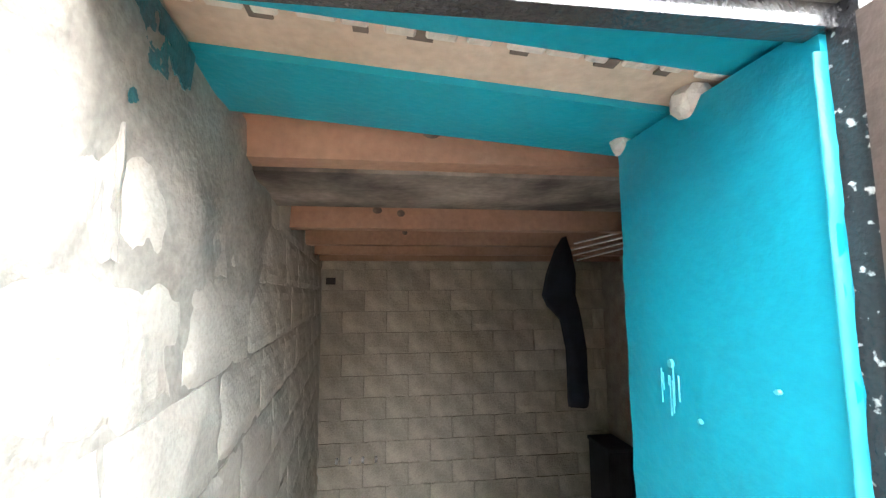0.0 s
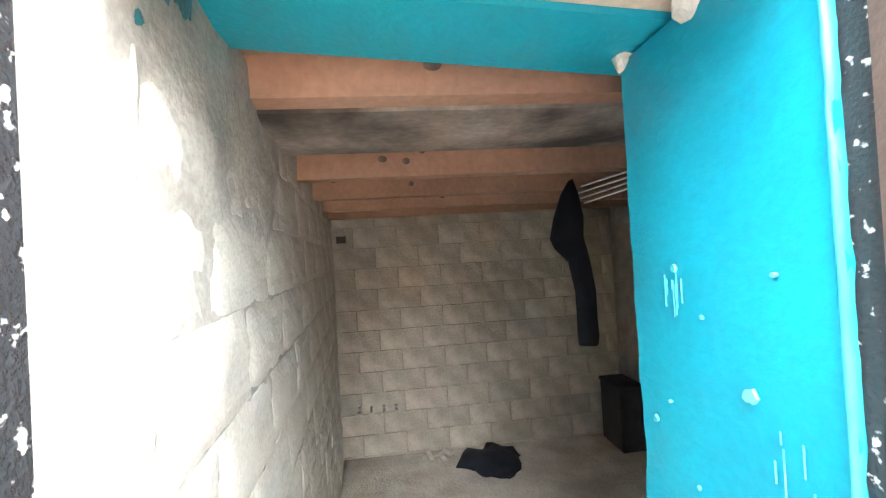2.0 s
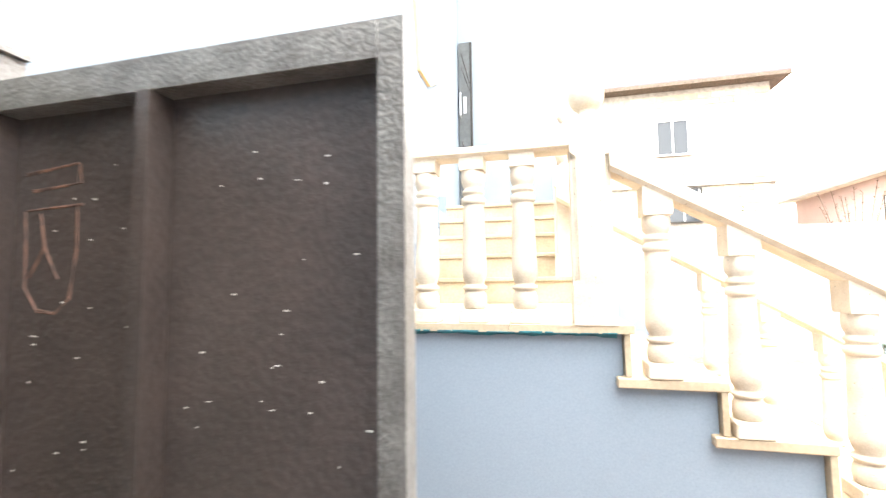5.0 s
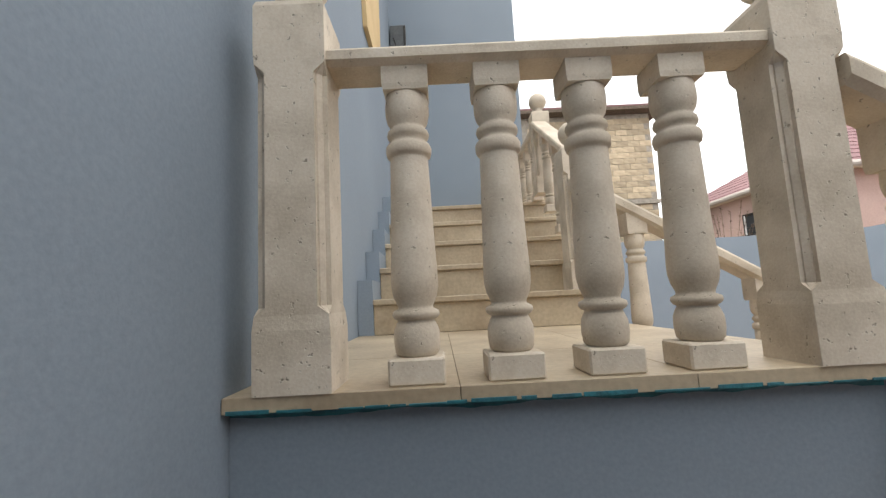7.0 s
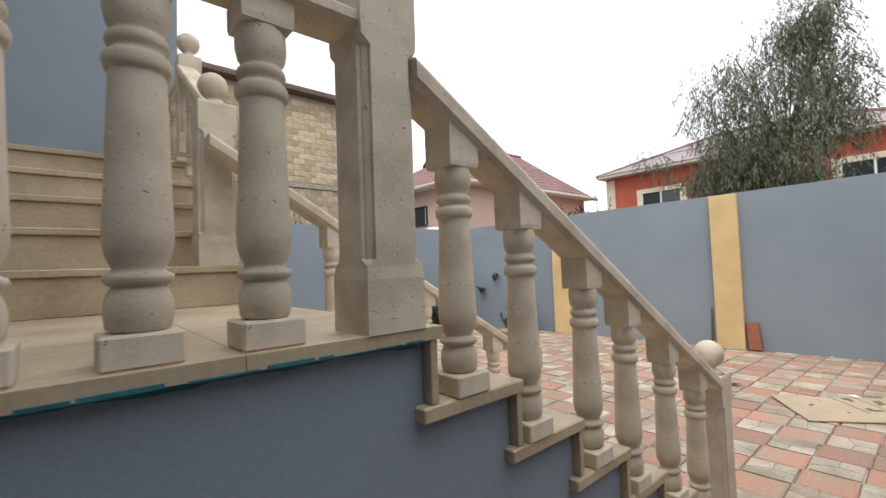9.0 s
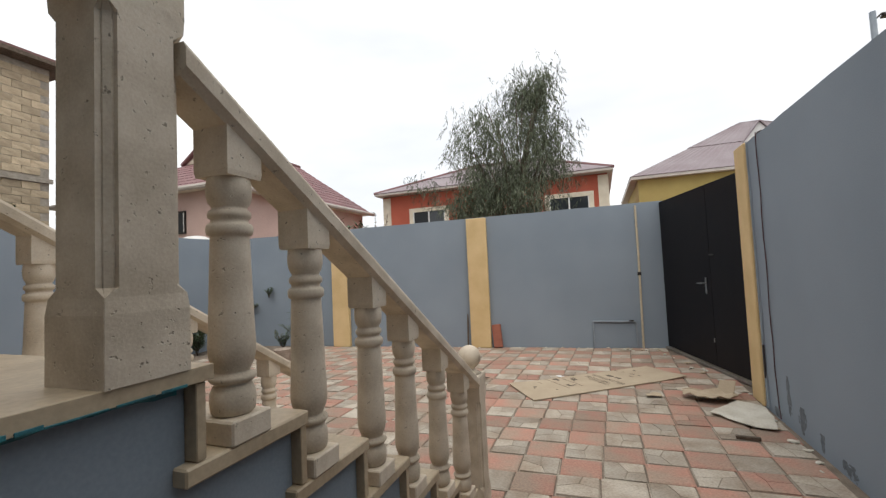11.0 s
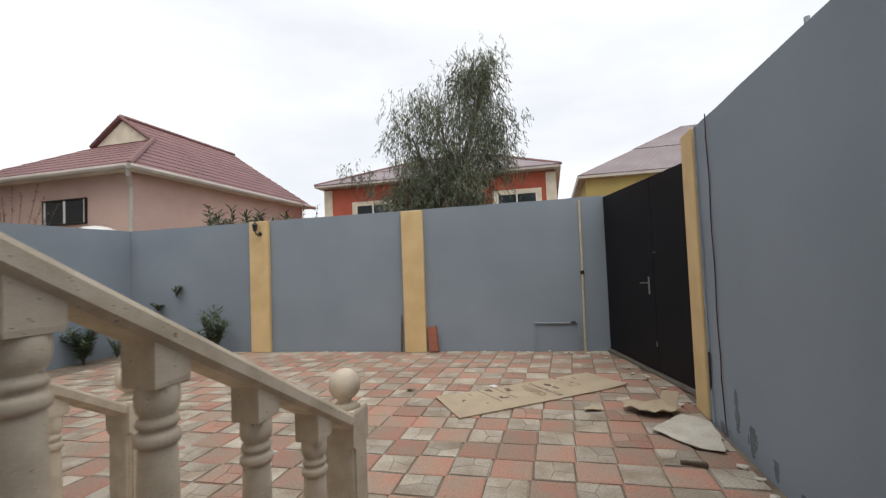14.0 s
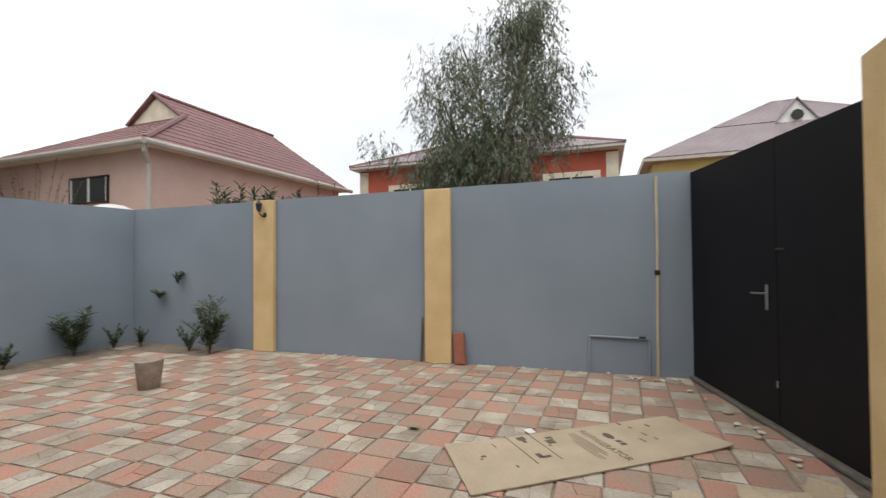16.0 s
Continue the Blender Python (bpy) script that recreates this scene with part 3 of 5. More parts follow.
# ---- cellar: shell ----
CEIL_Z, CELL_BACK, FLOOR_Z = 1.975, -3.95, -0.28
CY1 = 2.40 + DY
cell = lambda *d: boxed(d[0], d[1], d[2] + DY, d[3] + DY, d[4], d[5])
setting("floor", cell(CELL_BACK - 0.3, HOUSE_X - 0.01, -0.75, 2.6, -0.5, FLOOR_Z), M_DUST, "bare dirty earth floor of the cellar")
setting("roof_slab", cell(CELL_BACK - 0.3, WALL_IN - 0.001, -5.0, 9.0, CEIL_Z + 0.08, CEIL_Z + 0.3), M_MORTAR, "concrete slab above the cellar")
setting("wall_cellar_back", cell(CELL_BACK - 0.3, CELL_BACK - 0.02, -0.75, 2.6, -0.5, CEIL_Z + 0.079), M_MORTAR, "dim limestone-block back wall of the cellar")
setting("wall_cellar_right", cell(CELL_BACK - 0.019, WALL_IN - 0.001, 2.40, 2.6, -0.5, CEIL_Z + 0.079), M_MORTAR, "dark masonry side wall of the cellar")
setting("wall_cellar_inner", cell(WALL_IN - 0.02, WALL_IN - 0.0005, 0.83, 2.399, -0.5, CEIL_Z + 0.079), M_MORTAR, "inner face of the house wall in the cellar")


setting("threshold", boxed(WALL_IN, HOUSE_X - 0.001, DOOR_Y0 - 0.002, DOOR_Y1 - 0.045, FLOOR_Z + 0.0005, -0.03, bevel=0.006), M_MORTAR, "rough mortar threshold of the cellar door")


def side_y(x):
    """The left cellar wall drifts outwards as it goes in."""
    return 0.075 - 0.085 * (-0.4 - x) + DY


def rough_block(length, height, depth, mat_seed, amp=0.010, nx=5, nz=3, drop=0.0015, ragged=0.004):
    """A stone block whose visible face (y = 0, body towards y < 0) is chipped and uneven; 12 to 40 triangles."""
    bm = bmesh.new()
    grid = []
    for j in range(nz + 1):
        row = []
        for i in range(nx + 1):
            u, w = i / nx, j / nz
            edge = i in (0, nx) or j in (0, nz)
            d = amp * noise.noise((u * 3.1 + mat_seed * 7.3, w * 2.7, mat_seed * 1.9)) + 0.6 * amp * noise.noise((u * 9.0 + mat_seed, w * 5.0, mat_seed * 4.1)) + 0.4 * amp * noise.noise((u * 23.0, w * 11.0 + mat_seed, 2.2)) - (drop if edge else 0)
            du = ragged * noise.noise((mat_seed * 1.37, u * 9.3, w * 9.1)) if edge else 0
            row.append(bm.verts.new((u * length + du, d, w * height + du)))
        grid.append(row)
    for j in range(nz):
        for i in range(nx):
            bm.faces.new((grid[j][i], grid[j][i + 1], grid[j + 1][i + 1], grid[j + 1][i]))
    ring = [grid[0][i] for i in range(nx)] + [grid[j][nx] for j in range(nz)] + [grid[nz][nx - i] for i in range(nx)] + [grid[nz - j][0] for j in range(nz)]
    back = [bm.verts.new((v.co.x, -depth, v.co.z)) for v in ring]
    for i in range(len(ring)):
        k = (i + 1) % len(ring)
        bm.faces.new((ring[k], ring[i], back[i], back[k]))
    return bm


def block_meshes(count, length, height, depth, mat, amp, drop, ragged, nx=5, nz=3):
    out = []
    for k in range(count):
        me = bpy.data.meshes.new("block")
        bm = rough_block(length, height, depth, k + 1, amp, nx, nz, drop, ragged)
        bm.to_mesh(me)
        bm.free()
        me.materials.append(mat)
        for p in me.polygons:
            p.use_smooth = p.normal.y > 0.6
        out.append(me)
    return out


def lay_blocks(parent, meshes, m, width, z_first, z_top, length, pitch_z, shift, rnd, gap):
    """Courses of blocks in running bond on a face: m carries local x along the face, local y out of it."""
    row, z = 0, z_first
    while z < z_top - 0.04:
        x = -((row % 2) * 0.5 + shift) * length
        while x < width:
            k = rnd.random()
            ob = new("block", rnd.choice(meshes))
            a, b = max(x, 0.0), min(x + length, width)
            top = min(z + pitch_z, z_top)
            if b - a > 0.012:
                ob.parent = parent
                ob.matrix_basis = m @ pose(a + gap / 2, (k - 0.5) * 0.005, z + gap / 2) @ Matrix.Diagonal(((b - a - gap) / length, 1, (top - z - gap) / pitch_z, 1))
            else:
                bpy.data.objects.remove(ob)
            x += length
        row += 1
        z += pitch_z


# left wall of the cellar: also the bare jamb of the opening
left_body = bmesh.new()
LEFT_X = -0.335
yl0, yl1 = side_y(LEFT_X), side_y(CELL_BACK)
prism(left_body, [(CELL_BACK - 0.019, yl1 - 0.019), (CELL_BACK - 0.019, yl1 - 0.34), (WALL_IN - 0.001, yl0 - 0.34), (WALL_IN - 0.001, yl0 - 0.158), (LEFT_X, yl0 - 0.158), (LEFT_X, yl0 - 0.019)], "z", -0.5, CEIL_Z + 0.079)
left_wall = setting("wall_cellar_left", left_body, M_PLASTER, "rough pale limestone-block side wall with smeared mortar")

def smear_lift(x, z):
    """How far the smeared mortar stands proud of the left wall; below zero it gives way to the bare blocks."""
    rise = max(0.0, min(1.0, (z - 1.40 + 0.16 * noise.noise((x * 3, 5, 1))) / 0.4))
    big = noise.noise((x * 4.3, z * 5.1, 2.0)) + 0.5 * noise.noise((x * 10, z * 12, 5.0))
    return -0.027 + 0.028 * rise + 0.010 * big + 0.003 * noise.noise((x * 22, z * 24, 8.0)) + 0.0008 * noise.noise((x * 60, z * 60, 3.0))


sheet = bmesh.new()
NXM, NZM = 110, 84
net = [[sheet.verts.new((LEFT_X - 0.001 - 1.0 * i / NXM, side_y(LEFT_X - 1.0 * i / NXM) + max(-0.017, smear_lift(LEFT_X - 1.0 * i / NXM, 1.16 + 0.80 * j / NZM)), 1.16 + 0.80 * j / NZM)) for i in range(NXM + 1)] for j in range(NZM + 1)]
for j in range(NZM):
    for i in range(NXM):
        sheet.faces.new((net[j][i], net[j + 1][i], net[j + 1][i + 1], net[j][i + 1]))
bmesh.ops.recalc_face_normals(sheet, faces=sheet.faces[:])
part("mortar_smear", sheet, M_SMEAR, left_wall, "rough grey mortar smeared over the upper blocks", True)

# ---- cellar: joists and boards ----
ceiling = setting("ceiling", cell(CELL_BACK, WALL_IN - 0.0015, -0.35, 2.399, CEIL_Z + 0.045, CEIL_Z + 0.078), M_DARKWOOD, "dark board ceiling of the cellar")
rnd = random.Random(5)
for k, x in enumerate((-1.0, -1.84, -2.45, -3.05, -3.62)):
    j = tagged(part("ceiling_joist", cell(x - 0.075, x, -0.33, 2.398, CEIL_Z - (0.125 if k else 0.095), CEIL_Z + 0.0445), M_WOOD), "bare orange pine joist under the cellar ceiling", "joist", "cellar joists")
    for q in range(3):
        yk = -0.15 + DY + rnd.random() * 0.95
        kn = lathe(bmesh.new(), [(0.016, 0.0), (0.014, 0.002), (0.004, 0.0025)], 12)
        o = part("knot", kn, M_DARKWOOD, j, "dark knot")
        o.matrix_basis = pose(x - 0.001, yk, CEIL_Z - 0.06 + 0.05 * rnd.random(), 0, 90, 0) @ Matrix.Diagonal((1.0, 1.0 + 0.6 * rnd.random(), 1.0, 1.0))
for k in range(10):
    y0 = -0.33 + k * 0.27
    tagged(part("ceiling_board", cell(CELL_BACK + 0.002, -0.85, y0, y0 + 0.262, CEIL_Z + 0.0005 + 0.003 * (k % 2), CEIL_Z + 0.044), M_WOOD if k % 3 else M_DARKWOOD), "pine board laid over the joists, every third one dark", "board", "cellar ceiling boards")
tagged(part("dark_plank", cell(-1.50, -1.078, -0.3, 2.39, CEIL_Z - 0.104, CEIL_Z - 0.07), M_DARKPLANK), "mottled dark grey plank fixed between the first joists", "plank")

# ---- lintel and turquoise reveal ----
lintel = tagged(empty("door_lintel"), "turquoise painted lintel boards with a raw gap between", "lintel", "", "structure")
part("outer_board", cell(-0.53, HOUSE_X + 0.012, 0.03, 0.825, DOOR_TOP - 0.01, DOOR_TOP + 0.06), M_TEAL, lintel)
part("inner_board", cell(-0.868, -0.655, -0.02, 0.825, DOOR_TOP - 0.010, DOOR_TOP + 0.06), M_TEAL, lintel)
part("raw_gap", cell(-0.654, -0.531, 0.0, 0.825, DOOR_TOP + 0.002, DOOR_TOP + 0.06), M_PALEWOOD, lintel, "raw pale timber seen in the gap")
rag = bmesh.new()
rnd = random.Random(3)
for k in range(14):
    y0 = 0.06 + k * 0.054
    box(rag, -0.548 - 0.008 * rnd.random(), -0.5305, y0 + DY, y0 + 0.03 + 0.024 * rnd.random() + DY, DOOR_TOP - 0.006, DOOR_TOP + 0.0035, bevel=0.003)
part("mortar_crumbs", rag, M_PLASTER, lintel, "crumbling mortar along the gap")
# solid dark blocks: shade of gaps in the mortar, put in as colour
for k, (y0, w) in enumerate(((0.16, 0.03), (0.29, 0.02), (0.36, 0.035), (0.50, 0.025), (0.62, 0.03), (0.71, 0.02))):
    part("hole_shade", cell(-0.566, -0.5315, y0, y0 + w, DOOR_TOP - 0.002, DOOR_TOP + 0.0038), M_DARKWOOD, lintel, "dark block painted as the shade of a gap in the crumbling mortar")
chip = bmesh.new()
for c, r in (((-0.60, 0.795), 0.030), ((-0.79, 0.79), 0.022), ((-0.585, 0.80), 0.02)):
    bmesh.ops.create_icosphere(chip, subdivisions=2, radius=r, matrix=Matrix.Translation((c[0], c[1] + DY, DOOR_TOP - 0.012)))
for v in chip.verts:
    v.co += 0.008 * Vector(noise.noise_vector(v.co * 40))
part("plaster_chip", chip, M_PLASTER, lintel, "broken plaster lumps at the corners")

reveal_bm = bmesh.new()
nzr, nxr = 60, 8
g2 = []
for j in range(nzr + 1):
    row = []
    for i in range(nxr + 1):
        x = -0.80 + (HOUSE_X + 0.018 + 0.80) * i / nxr
        z = -0.06 + (DOOR_TOP - 0.016 + 0.06) * j / nzr
        y = 0.79 + DY + 0.006 * noise.noise((x * 5, z * 3, 3)) + (0.004 * noise.noise((z * 14, 8, 1)) if i in (0, nxr) else 0)
        if i == nxr:
            x += 0.004 * noise.noise((z * 22, 1, 5))
        row.append(reveal_bm.verts.new((x, y, z)))
    g2.append(row)
for j in range(nzr):
    for i in range(nxr):
        reveal_bm.faces.new((g2[j][i], g2[j + 1][i], g2[j + 1][i + 1], g2[j][i + 1]))
ext = bmesh.ops.extrude_face_region(reveal_bm, geom=reveal_bm.faces[:])
for v in ext["geom"]:
    if isinstance(v, bmesh.types.BMVert):
        v.co.y = 0.826 + DY
bmesh.ops.recalc_face_normals(reveal_bm, faces=reveal_bm.faces[:])
reveal = tagged(part("door_reveal", reveal_bm, M_TEAL), "glossy turquoise painted plaster reveal of the cellar door", "reveal", "", "structure")
marks = bmesh.new()
rnd = random.Random(11)
for x, z, r in ((-0.527, 1.298, 0.012), (-0.668, 1.463, 0.008), (-0.744, 1.19, 0.007), (-0.70, 1.235, 0.004), (-0.61, 1.39, 0.004), (-0.55, 1.04, 0.007), (-0.48, 1.46, 0.004), (-0.64, 1.12, 0.004)):
    blob = [(x + r * (0.75 + 0.5 * noise.noise((a, x * 9, z))) * math.cos(a), z + r * (0.8 + 0.6 * noise.noise((a * 1.7, z * 9, 1))) * math.sin(a)) for a in [2 * math.pi * i / 11 for i in range(11)]]
    prism(marks, blob, "y", 0.7815 + DY, 0.787 + DY)
for q in range(15):
    x, z = ((-0.70 + 0.05 * rnd.random(), 1.46 - 0.03 * rnd.random()) if q < 8 else (-0.50 + 0.08 * rnd.random(), 1.27 - 0.09 * rnd.random()))
    tube(marks, [(x + 0.002 * noise.noise((q, k, 1)), 0.7855 + DY, z - k * (0.004 + 0.014 * ((q * 7) % 5) / 5)) for k in range(5)], 0.0011, 5)
part("paint_drips", marks, material("pale_turquoise_scuff", (0.15, 0.50, 0.57), (0.06, 0.41, 0.48), 0.35, scale=20, spread=0.05), reveal, "chipped spots and runs in the paint")
strip = bmesh.new()
last = None
for k in range(91):
    z = -0.02 + (DOOR_TOP - 0.03) * k / 90
    wl_, wr_ = 0.003 + 0.003 * noise.noise((z * 17, 4, 1)), 0.004 + 0.005 * noise.noise((z * 23, 7, 3))
    now = [strip.verts.new((HOUSE_X + 0.016 + dx, yy + DY, z)) for dx, yy in ((-wl_, 0.7895), (-0.3 * wl_, 0.7825), (0.6 * wr_, 0.7845), (wr_, 0.797))]
    if last:
        for a in range(3):
            strip.faces.new((last[a], last[a + 1], now[a + 1], now[a]))
    last = now
bmesh.ops.recalc_face_normals(strip, faces=strip.faces[:])
part("edge_strip", strip, material("pale_turquoise_edge", (0.035, 0.33, 0.40), (0.02, 0.27, 0.34), 0.4, scale=20, spread=0.05), reveal, "thick ragged pale paint along the outer edge", True)
smear = bmesh.new()
cs_ = 0.004
for i in range(60):
    for j in range(50):
        x, z = -0.67 + i * cs_, 1.665 + j * cs_
        if (z - 1.665) / 0.2 + 0.55 * noise.noise((x * 16, z * 16, 2)) + 0.25 * noise.noise((x * 50, z * 40, 4)) > 0.72:
            y = side_y(x + cs_ / 2) + max(0.0, smear_lift(x, z)) + 0.002
            vs = [smear.verts.new((x + a, y, z + b)) for a, b in ((0, 0), (0, cs_), (cs_, cs_), (cs_, 0))]
            smear.faces.new(vs)
bmesh.ops.remove_doubles(smear, verts=smear.verts[:], dist=0.0012)
bmesh.ops.smooth_vert(smear, verts=smear.verts[:], factor=0.5, use_axis_x=True, use_axis_z=True)
bmesh.ops.solidify(smear, geom=smear.faces[:], thickness=0.002)
part("paint_smear", smear, M_TEALEDGE, lintel, "turquoise paint smeared onto the bare masonry")
# the lintel sags towards the hinge side
lintel.matrix_basis = pose(0, DOOR_Y1, DOOR_TOP - 0.03, -4.6, 0, 0) @ Matrix.Translation((0, -DOOR_Y1, -(DOOR_TOP - 0.03)))

# ---- steel door frame, side panel and open leaf ----
FX = HOUSE_X + 0.001
dframe = tagged(empty("door_frame"), "black painted steel angle frame round the cellar door, worn to bare metal, pale reflections painted in", "door frame", "", "structure")
# the pale worn grey of the head bars also holds their highlight
part("head_bar", cell(FX, FX + 0.05, 0.02, 0.87, 1.872, 1.925), M_RUST, dframe)
part("head_lip", cell(FX, FX + 0.062, 0.02, 0.87, 1.926, 1.938), M_RUST, dframe)
part("head_flange", cell(FX, FX + 0.03, 0.085, 0.80, 1.845, 1.871), M_BLACKPAINT, dframe)
part("hinge_bar", cell(FX, FX + 0.05, 0.80, 0.87, -0.02, 1.871), M_MOTTLED, dframe)
part("lock_bar", cell(-0.334, -0.30, 0.060, 0.080, -0.02, 1.871), M_MOTTLED, dframe)
panel = tagged(part("side_panel", cell(-0.345, -0.302, -0.277, 0.059, -0.02, 1.925), M_BLACKPAINT), "glossy black panel of coarse brushed paint beside the cellar door", "panel", "", "structure")

leaf = tagged(empty("door_leaf"), "dark brown painted steel cellar door standing wide open", "door")
LX0, LX1, LYF, LZ0, LZ1 = -0.365, 0.445, 0.79, 0.02, 1.845
LD = 0.042
part("sheet", cell(LX0 + 0.01, LX1 - 0.01, LYF + LD + 0.0005, LYF + LD + 0.0145, LZ0, LZ1 - 0.002), M_LEAF, leaf)
part("hinge_stile", cell(LX0, LX0 + 0.05, LYF, LYF + LD, LZ0, LZ1), M_LEAF, leaf)
part("lock_stile", cell(LX1 - 0.038, LX1, LYF, LYF + LD, LZ0, LZ1), M_RUST, leaf, "worn greyish steel stile")
part("top_rail", cell(LX0 + 0.051, LX1 - 0.039, LYF, LYF + LD, LZ1 - 0.055, LZ1), M_RUST, leaf, "worn greyish steel rail")
part("mid_stile", cell(0.004, 0.030, LYF - 0.004, LYF + LD, LZ0, LZ1 - 0.056), M_LEAF, leaf, "steel bar down the middle")
part("mid_rail", cell(LX0 + 0.051, LX1 - 0.039, LYF + 0.004, LYF + LD - 0.0003, 0.75, 0.79), M_LEAF, leaf)
part("bottom_rail", cell(LX0 + 0.051, LX1 - 0.039, LYF + 0.002, LYF + LD - 0.0001, LZ0, LZ0 + 0.05), M_LEAF, leaf)
for z in (0.3, 1.5):
    part("hinge", lathe(bmesh.new(), [(0.006, 0), (0.008, 0.003), (0.008, 0.1), (0.006, 0.103)], 10, (LX0 - 0.006, LYF + LD + 0.006 + DY)), M_DARK, leaf).matrix_basis = pose(0, 0, z)
M_SCRATCH = material("rusty_scratch", (0.34, 0.17, 0.11), (0.10, 0.065, 0.05), 0.8, scale=40, spread=0.1)
M_FLECK = material("pale_paint_fleck", (0.62, 0.58, 0.52), (0.5, 0.46, 0.4), 0.7, scale=40, spread=0.05)
strokes = [[(-0.29, 1.685), (-0.17, 1.70)], [(-0.27, 1.655), (-0.165, 1.66), (-0.165, 1.70)], [(-0.28, 1.62), (-0.155, 1.625)], [(-0.285, 1.62), (-0.285, 1.56), (-0.28, 1.48), (-0.25, 1.44), (-0.21, 1.435), (-0.175, 1.46), (-0.165, 1.55), (-0.165, 1.62)], [(-0.25, 1.61), (-0.24, 1.55), (-0.27, 1.50)], [(-0.24, 1.55), (-0.21, 1.50)]]
for st in [[(x + 0.008 * noise.noise((x * 40, z * 40, q)), z + 0.008 * noise.noise((z * 40, x * 40, q))) for x, z in s] for s in strokes for q in (0, 3)]:
    sb = bmesh.new()
    tube(sb, [(x, LYF + LD + DY, z) for x, z in st], 0.0017, 5)
    part("scratch", sb, M_SCRATCH, leaf)
rnd = random.Random(21)
fleck = bmesh.new()
for q in range(120):
    x, z = LX0 + 0.06 + 0.68 * rnd.random(), 0.4 + 1.3 * rnd.random() ** 1.3
    if 0.01 < x < 0.06:
        continue
    w, h = 0.002 + 0.008 * rnd.random(), 0.001 + 0.002 * rnd.random()
    box(fleck, x, x + w, LYF + LD - 0.001 + DY, LYF + LD + 0.001 + DY, z, z + h)
tagged(part("paint_flecks", fleck, M_FLECK, leaf, "pale paint flecks splashed on the door"), "", "", "", "stuff")

# ---- things in the cellar ----
cloth = bmesh.new()
rings = []
for k, (z, w, dx) in enumerate(((1.90, 0.006, 0.0), (1.82, 0.05, -0.015), (1.68, 0.085, -0.03), (1.56, 0.10, -0.045), (1.50, 0.095, -0.02), (1.42, 0.06, 0.02), (1.25, 0.06, 0.045), (1.08, 0.062, 0.045), (0.98, 0.06, 0.05), (0.93, 0.055, 0.05))):
    rings.append([(-2.42 + 0.03 * math.sin(a) * (1 + 0.4 * math.cos(3 * a + k)), 1.37 + DY + dx + w * math.cos(a) * (1 + 0.12 * math.sin(5 * a + k)), z) for a in [2 * math.pi * i / 14 for i in range(14)]])
loft(cloth, rings[::-1])
bmesh.ops.recalc_face_normals(cloth, faces=cloth.faces[:])
tagged(part("hanging_cloth", cloth, M_CLOTH, None, "", True), "dark navy cloth hanging limp from the cellar joists", "cloth")
for k in range(4):
    wr = tube(bmesh.new(), [(-2.5, 1.42 + k * 0.02 + DY, 1.86 - 0.03 * k), (-1.9, 1.75 + k * 0.02 + DY, 1.93 - 0.02 * k), (-1.3, 2.0 + k * 0.02 + DY, 1.96)], 0.006, 6)
    tagged(part("ceiling_wire", wr, M_WHITE), "pale wire strung under the cellar ceiling", "wire", "cellar wires")
heap = bmesh.new()
bmesh.ops.create_icosphere(heap, subdivisions=3, radius=0.235, matrix=Matrix.Translation((-3.60, 0.0, FLOOR_Z + 0.01)))
for v in heap.verts:
    v.co.z = FLOOR_Z + max(0.0, v.co.z - FLOOR_Z - 0.01) * 0.5
    a = math.atan2(v.co.y, v.co.x + 3.60)
    lobe = 1.0 + 0.16 * math.sin(3 * a + 0.6) + 0.10 * math.sin(7 * a)
    v.co.x, v.co.y = -3.60 + (v.co.x + 3.60) * lobe, v.co.y * lobe * 1.12
    v.co += 0.05 * Vector(noise.noise_vector(v.co * 9))
    v.co.z = max(v.co.z, FLOOR_Z)
tagged(part("black_rag", heap, M_CLOTH, None, "", True), "crumpled black rag lying on the cellar floor", "rag")
deb = bmesh.new()
rnd = random.Random(8)
for q in range(7):
    a = pose(-3.80 + 0.12 * rnd.random(), -0.56 + 0.28 * rnd.random(), FLOOR_Z + 0.02 + 0.008 * q, 30 * rnd.random(), 30 * rnd.random(), 360 * rnd.random())
    box(deb, -0.05, 0.05, -0.02, 0.02, -0.006, 0.006, bevel=0.003, m=a)
tagged(part("rubbish_scraps", deb, M_PAPER), "pale scraps of rubbish on the cellar floor", "rubbish")
crate = tagged(empty("storage_box"), "dark wooden box standing in the cellar corner", "box")
part("body", boxed(-3.88, -3.52, 1.11, 1.335, FLOOR_Z, 0.25, bevel=0.006), M_NIGHTWOOD, crate)
part("lid", boxed(-3.89, -3.51, 1.10, 1.34, 0.252, 0.285, bevel=0.006), M_NIGHTWOOD, crate)
for k in range(2):
    part("batten", boxed(-3.518, -3.505, 1.115 + 0.175 * k, 1.155 + 0.175 * k, FLOOR_Z + 0.005, 0.248, bevel=0.003), M_NIGHTWOOD, crate)
hook_rail = tagged(empty("hook_row"), "row of small pale hooks on the cellar wall", "hooks")
for k in range(4):
    hk = tube(bmesh.new(), [(CELL_BACK - 0.01, -1.13 + 0.11 * k, 0.17), (CELL_BACK + 0.03, -1.13 + 0.11 * k, 0.165), (CELL_BACK + 0.045, -1.13 + 0.11 * k, 0.15), (CELL_BACK + 0.045, -1.125 + 0.11 * k, 0.175)], 0.012, 7)
    part("hook", hk, M_WHITE, hook_rail, "", True)
box_j = cell(CELL_BACK - 0.018, CELL_BACK + 0.03, -0.20, -0.12, 1.66, 1.72)
tagged(part("junction_box", box_j, M_DARK), "small dark junction box high on the cellar wall", "junction box")

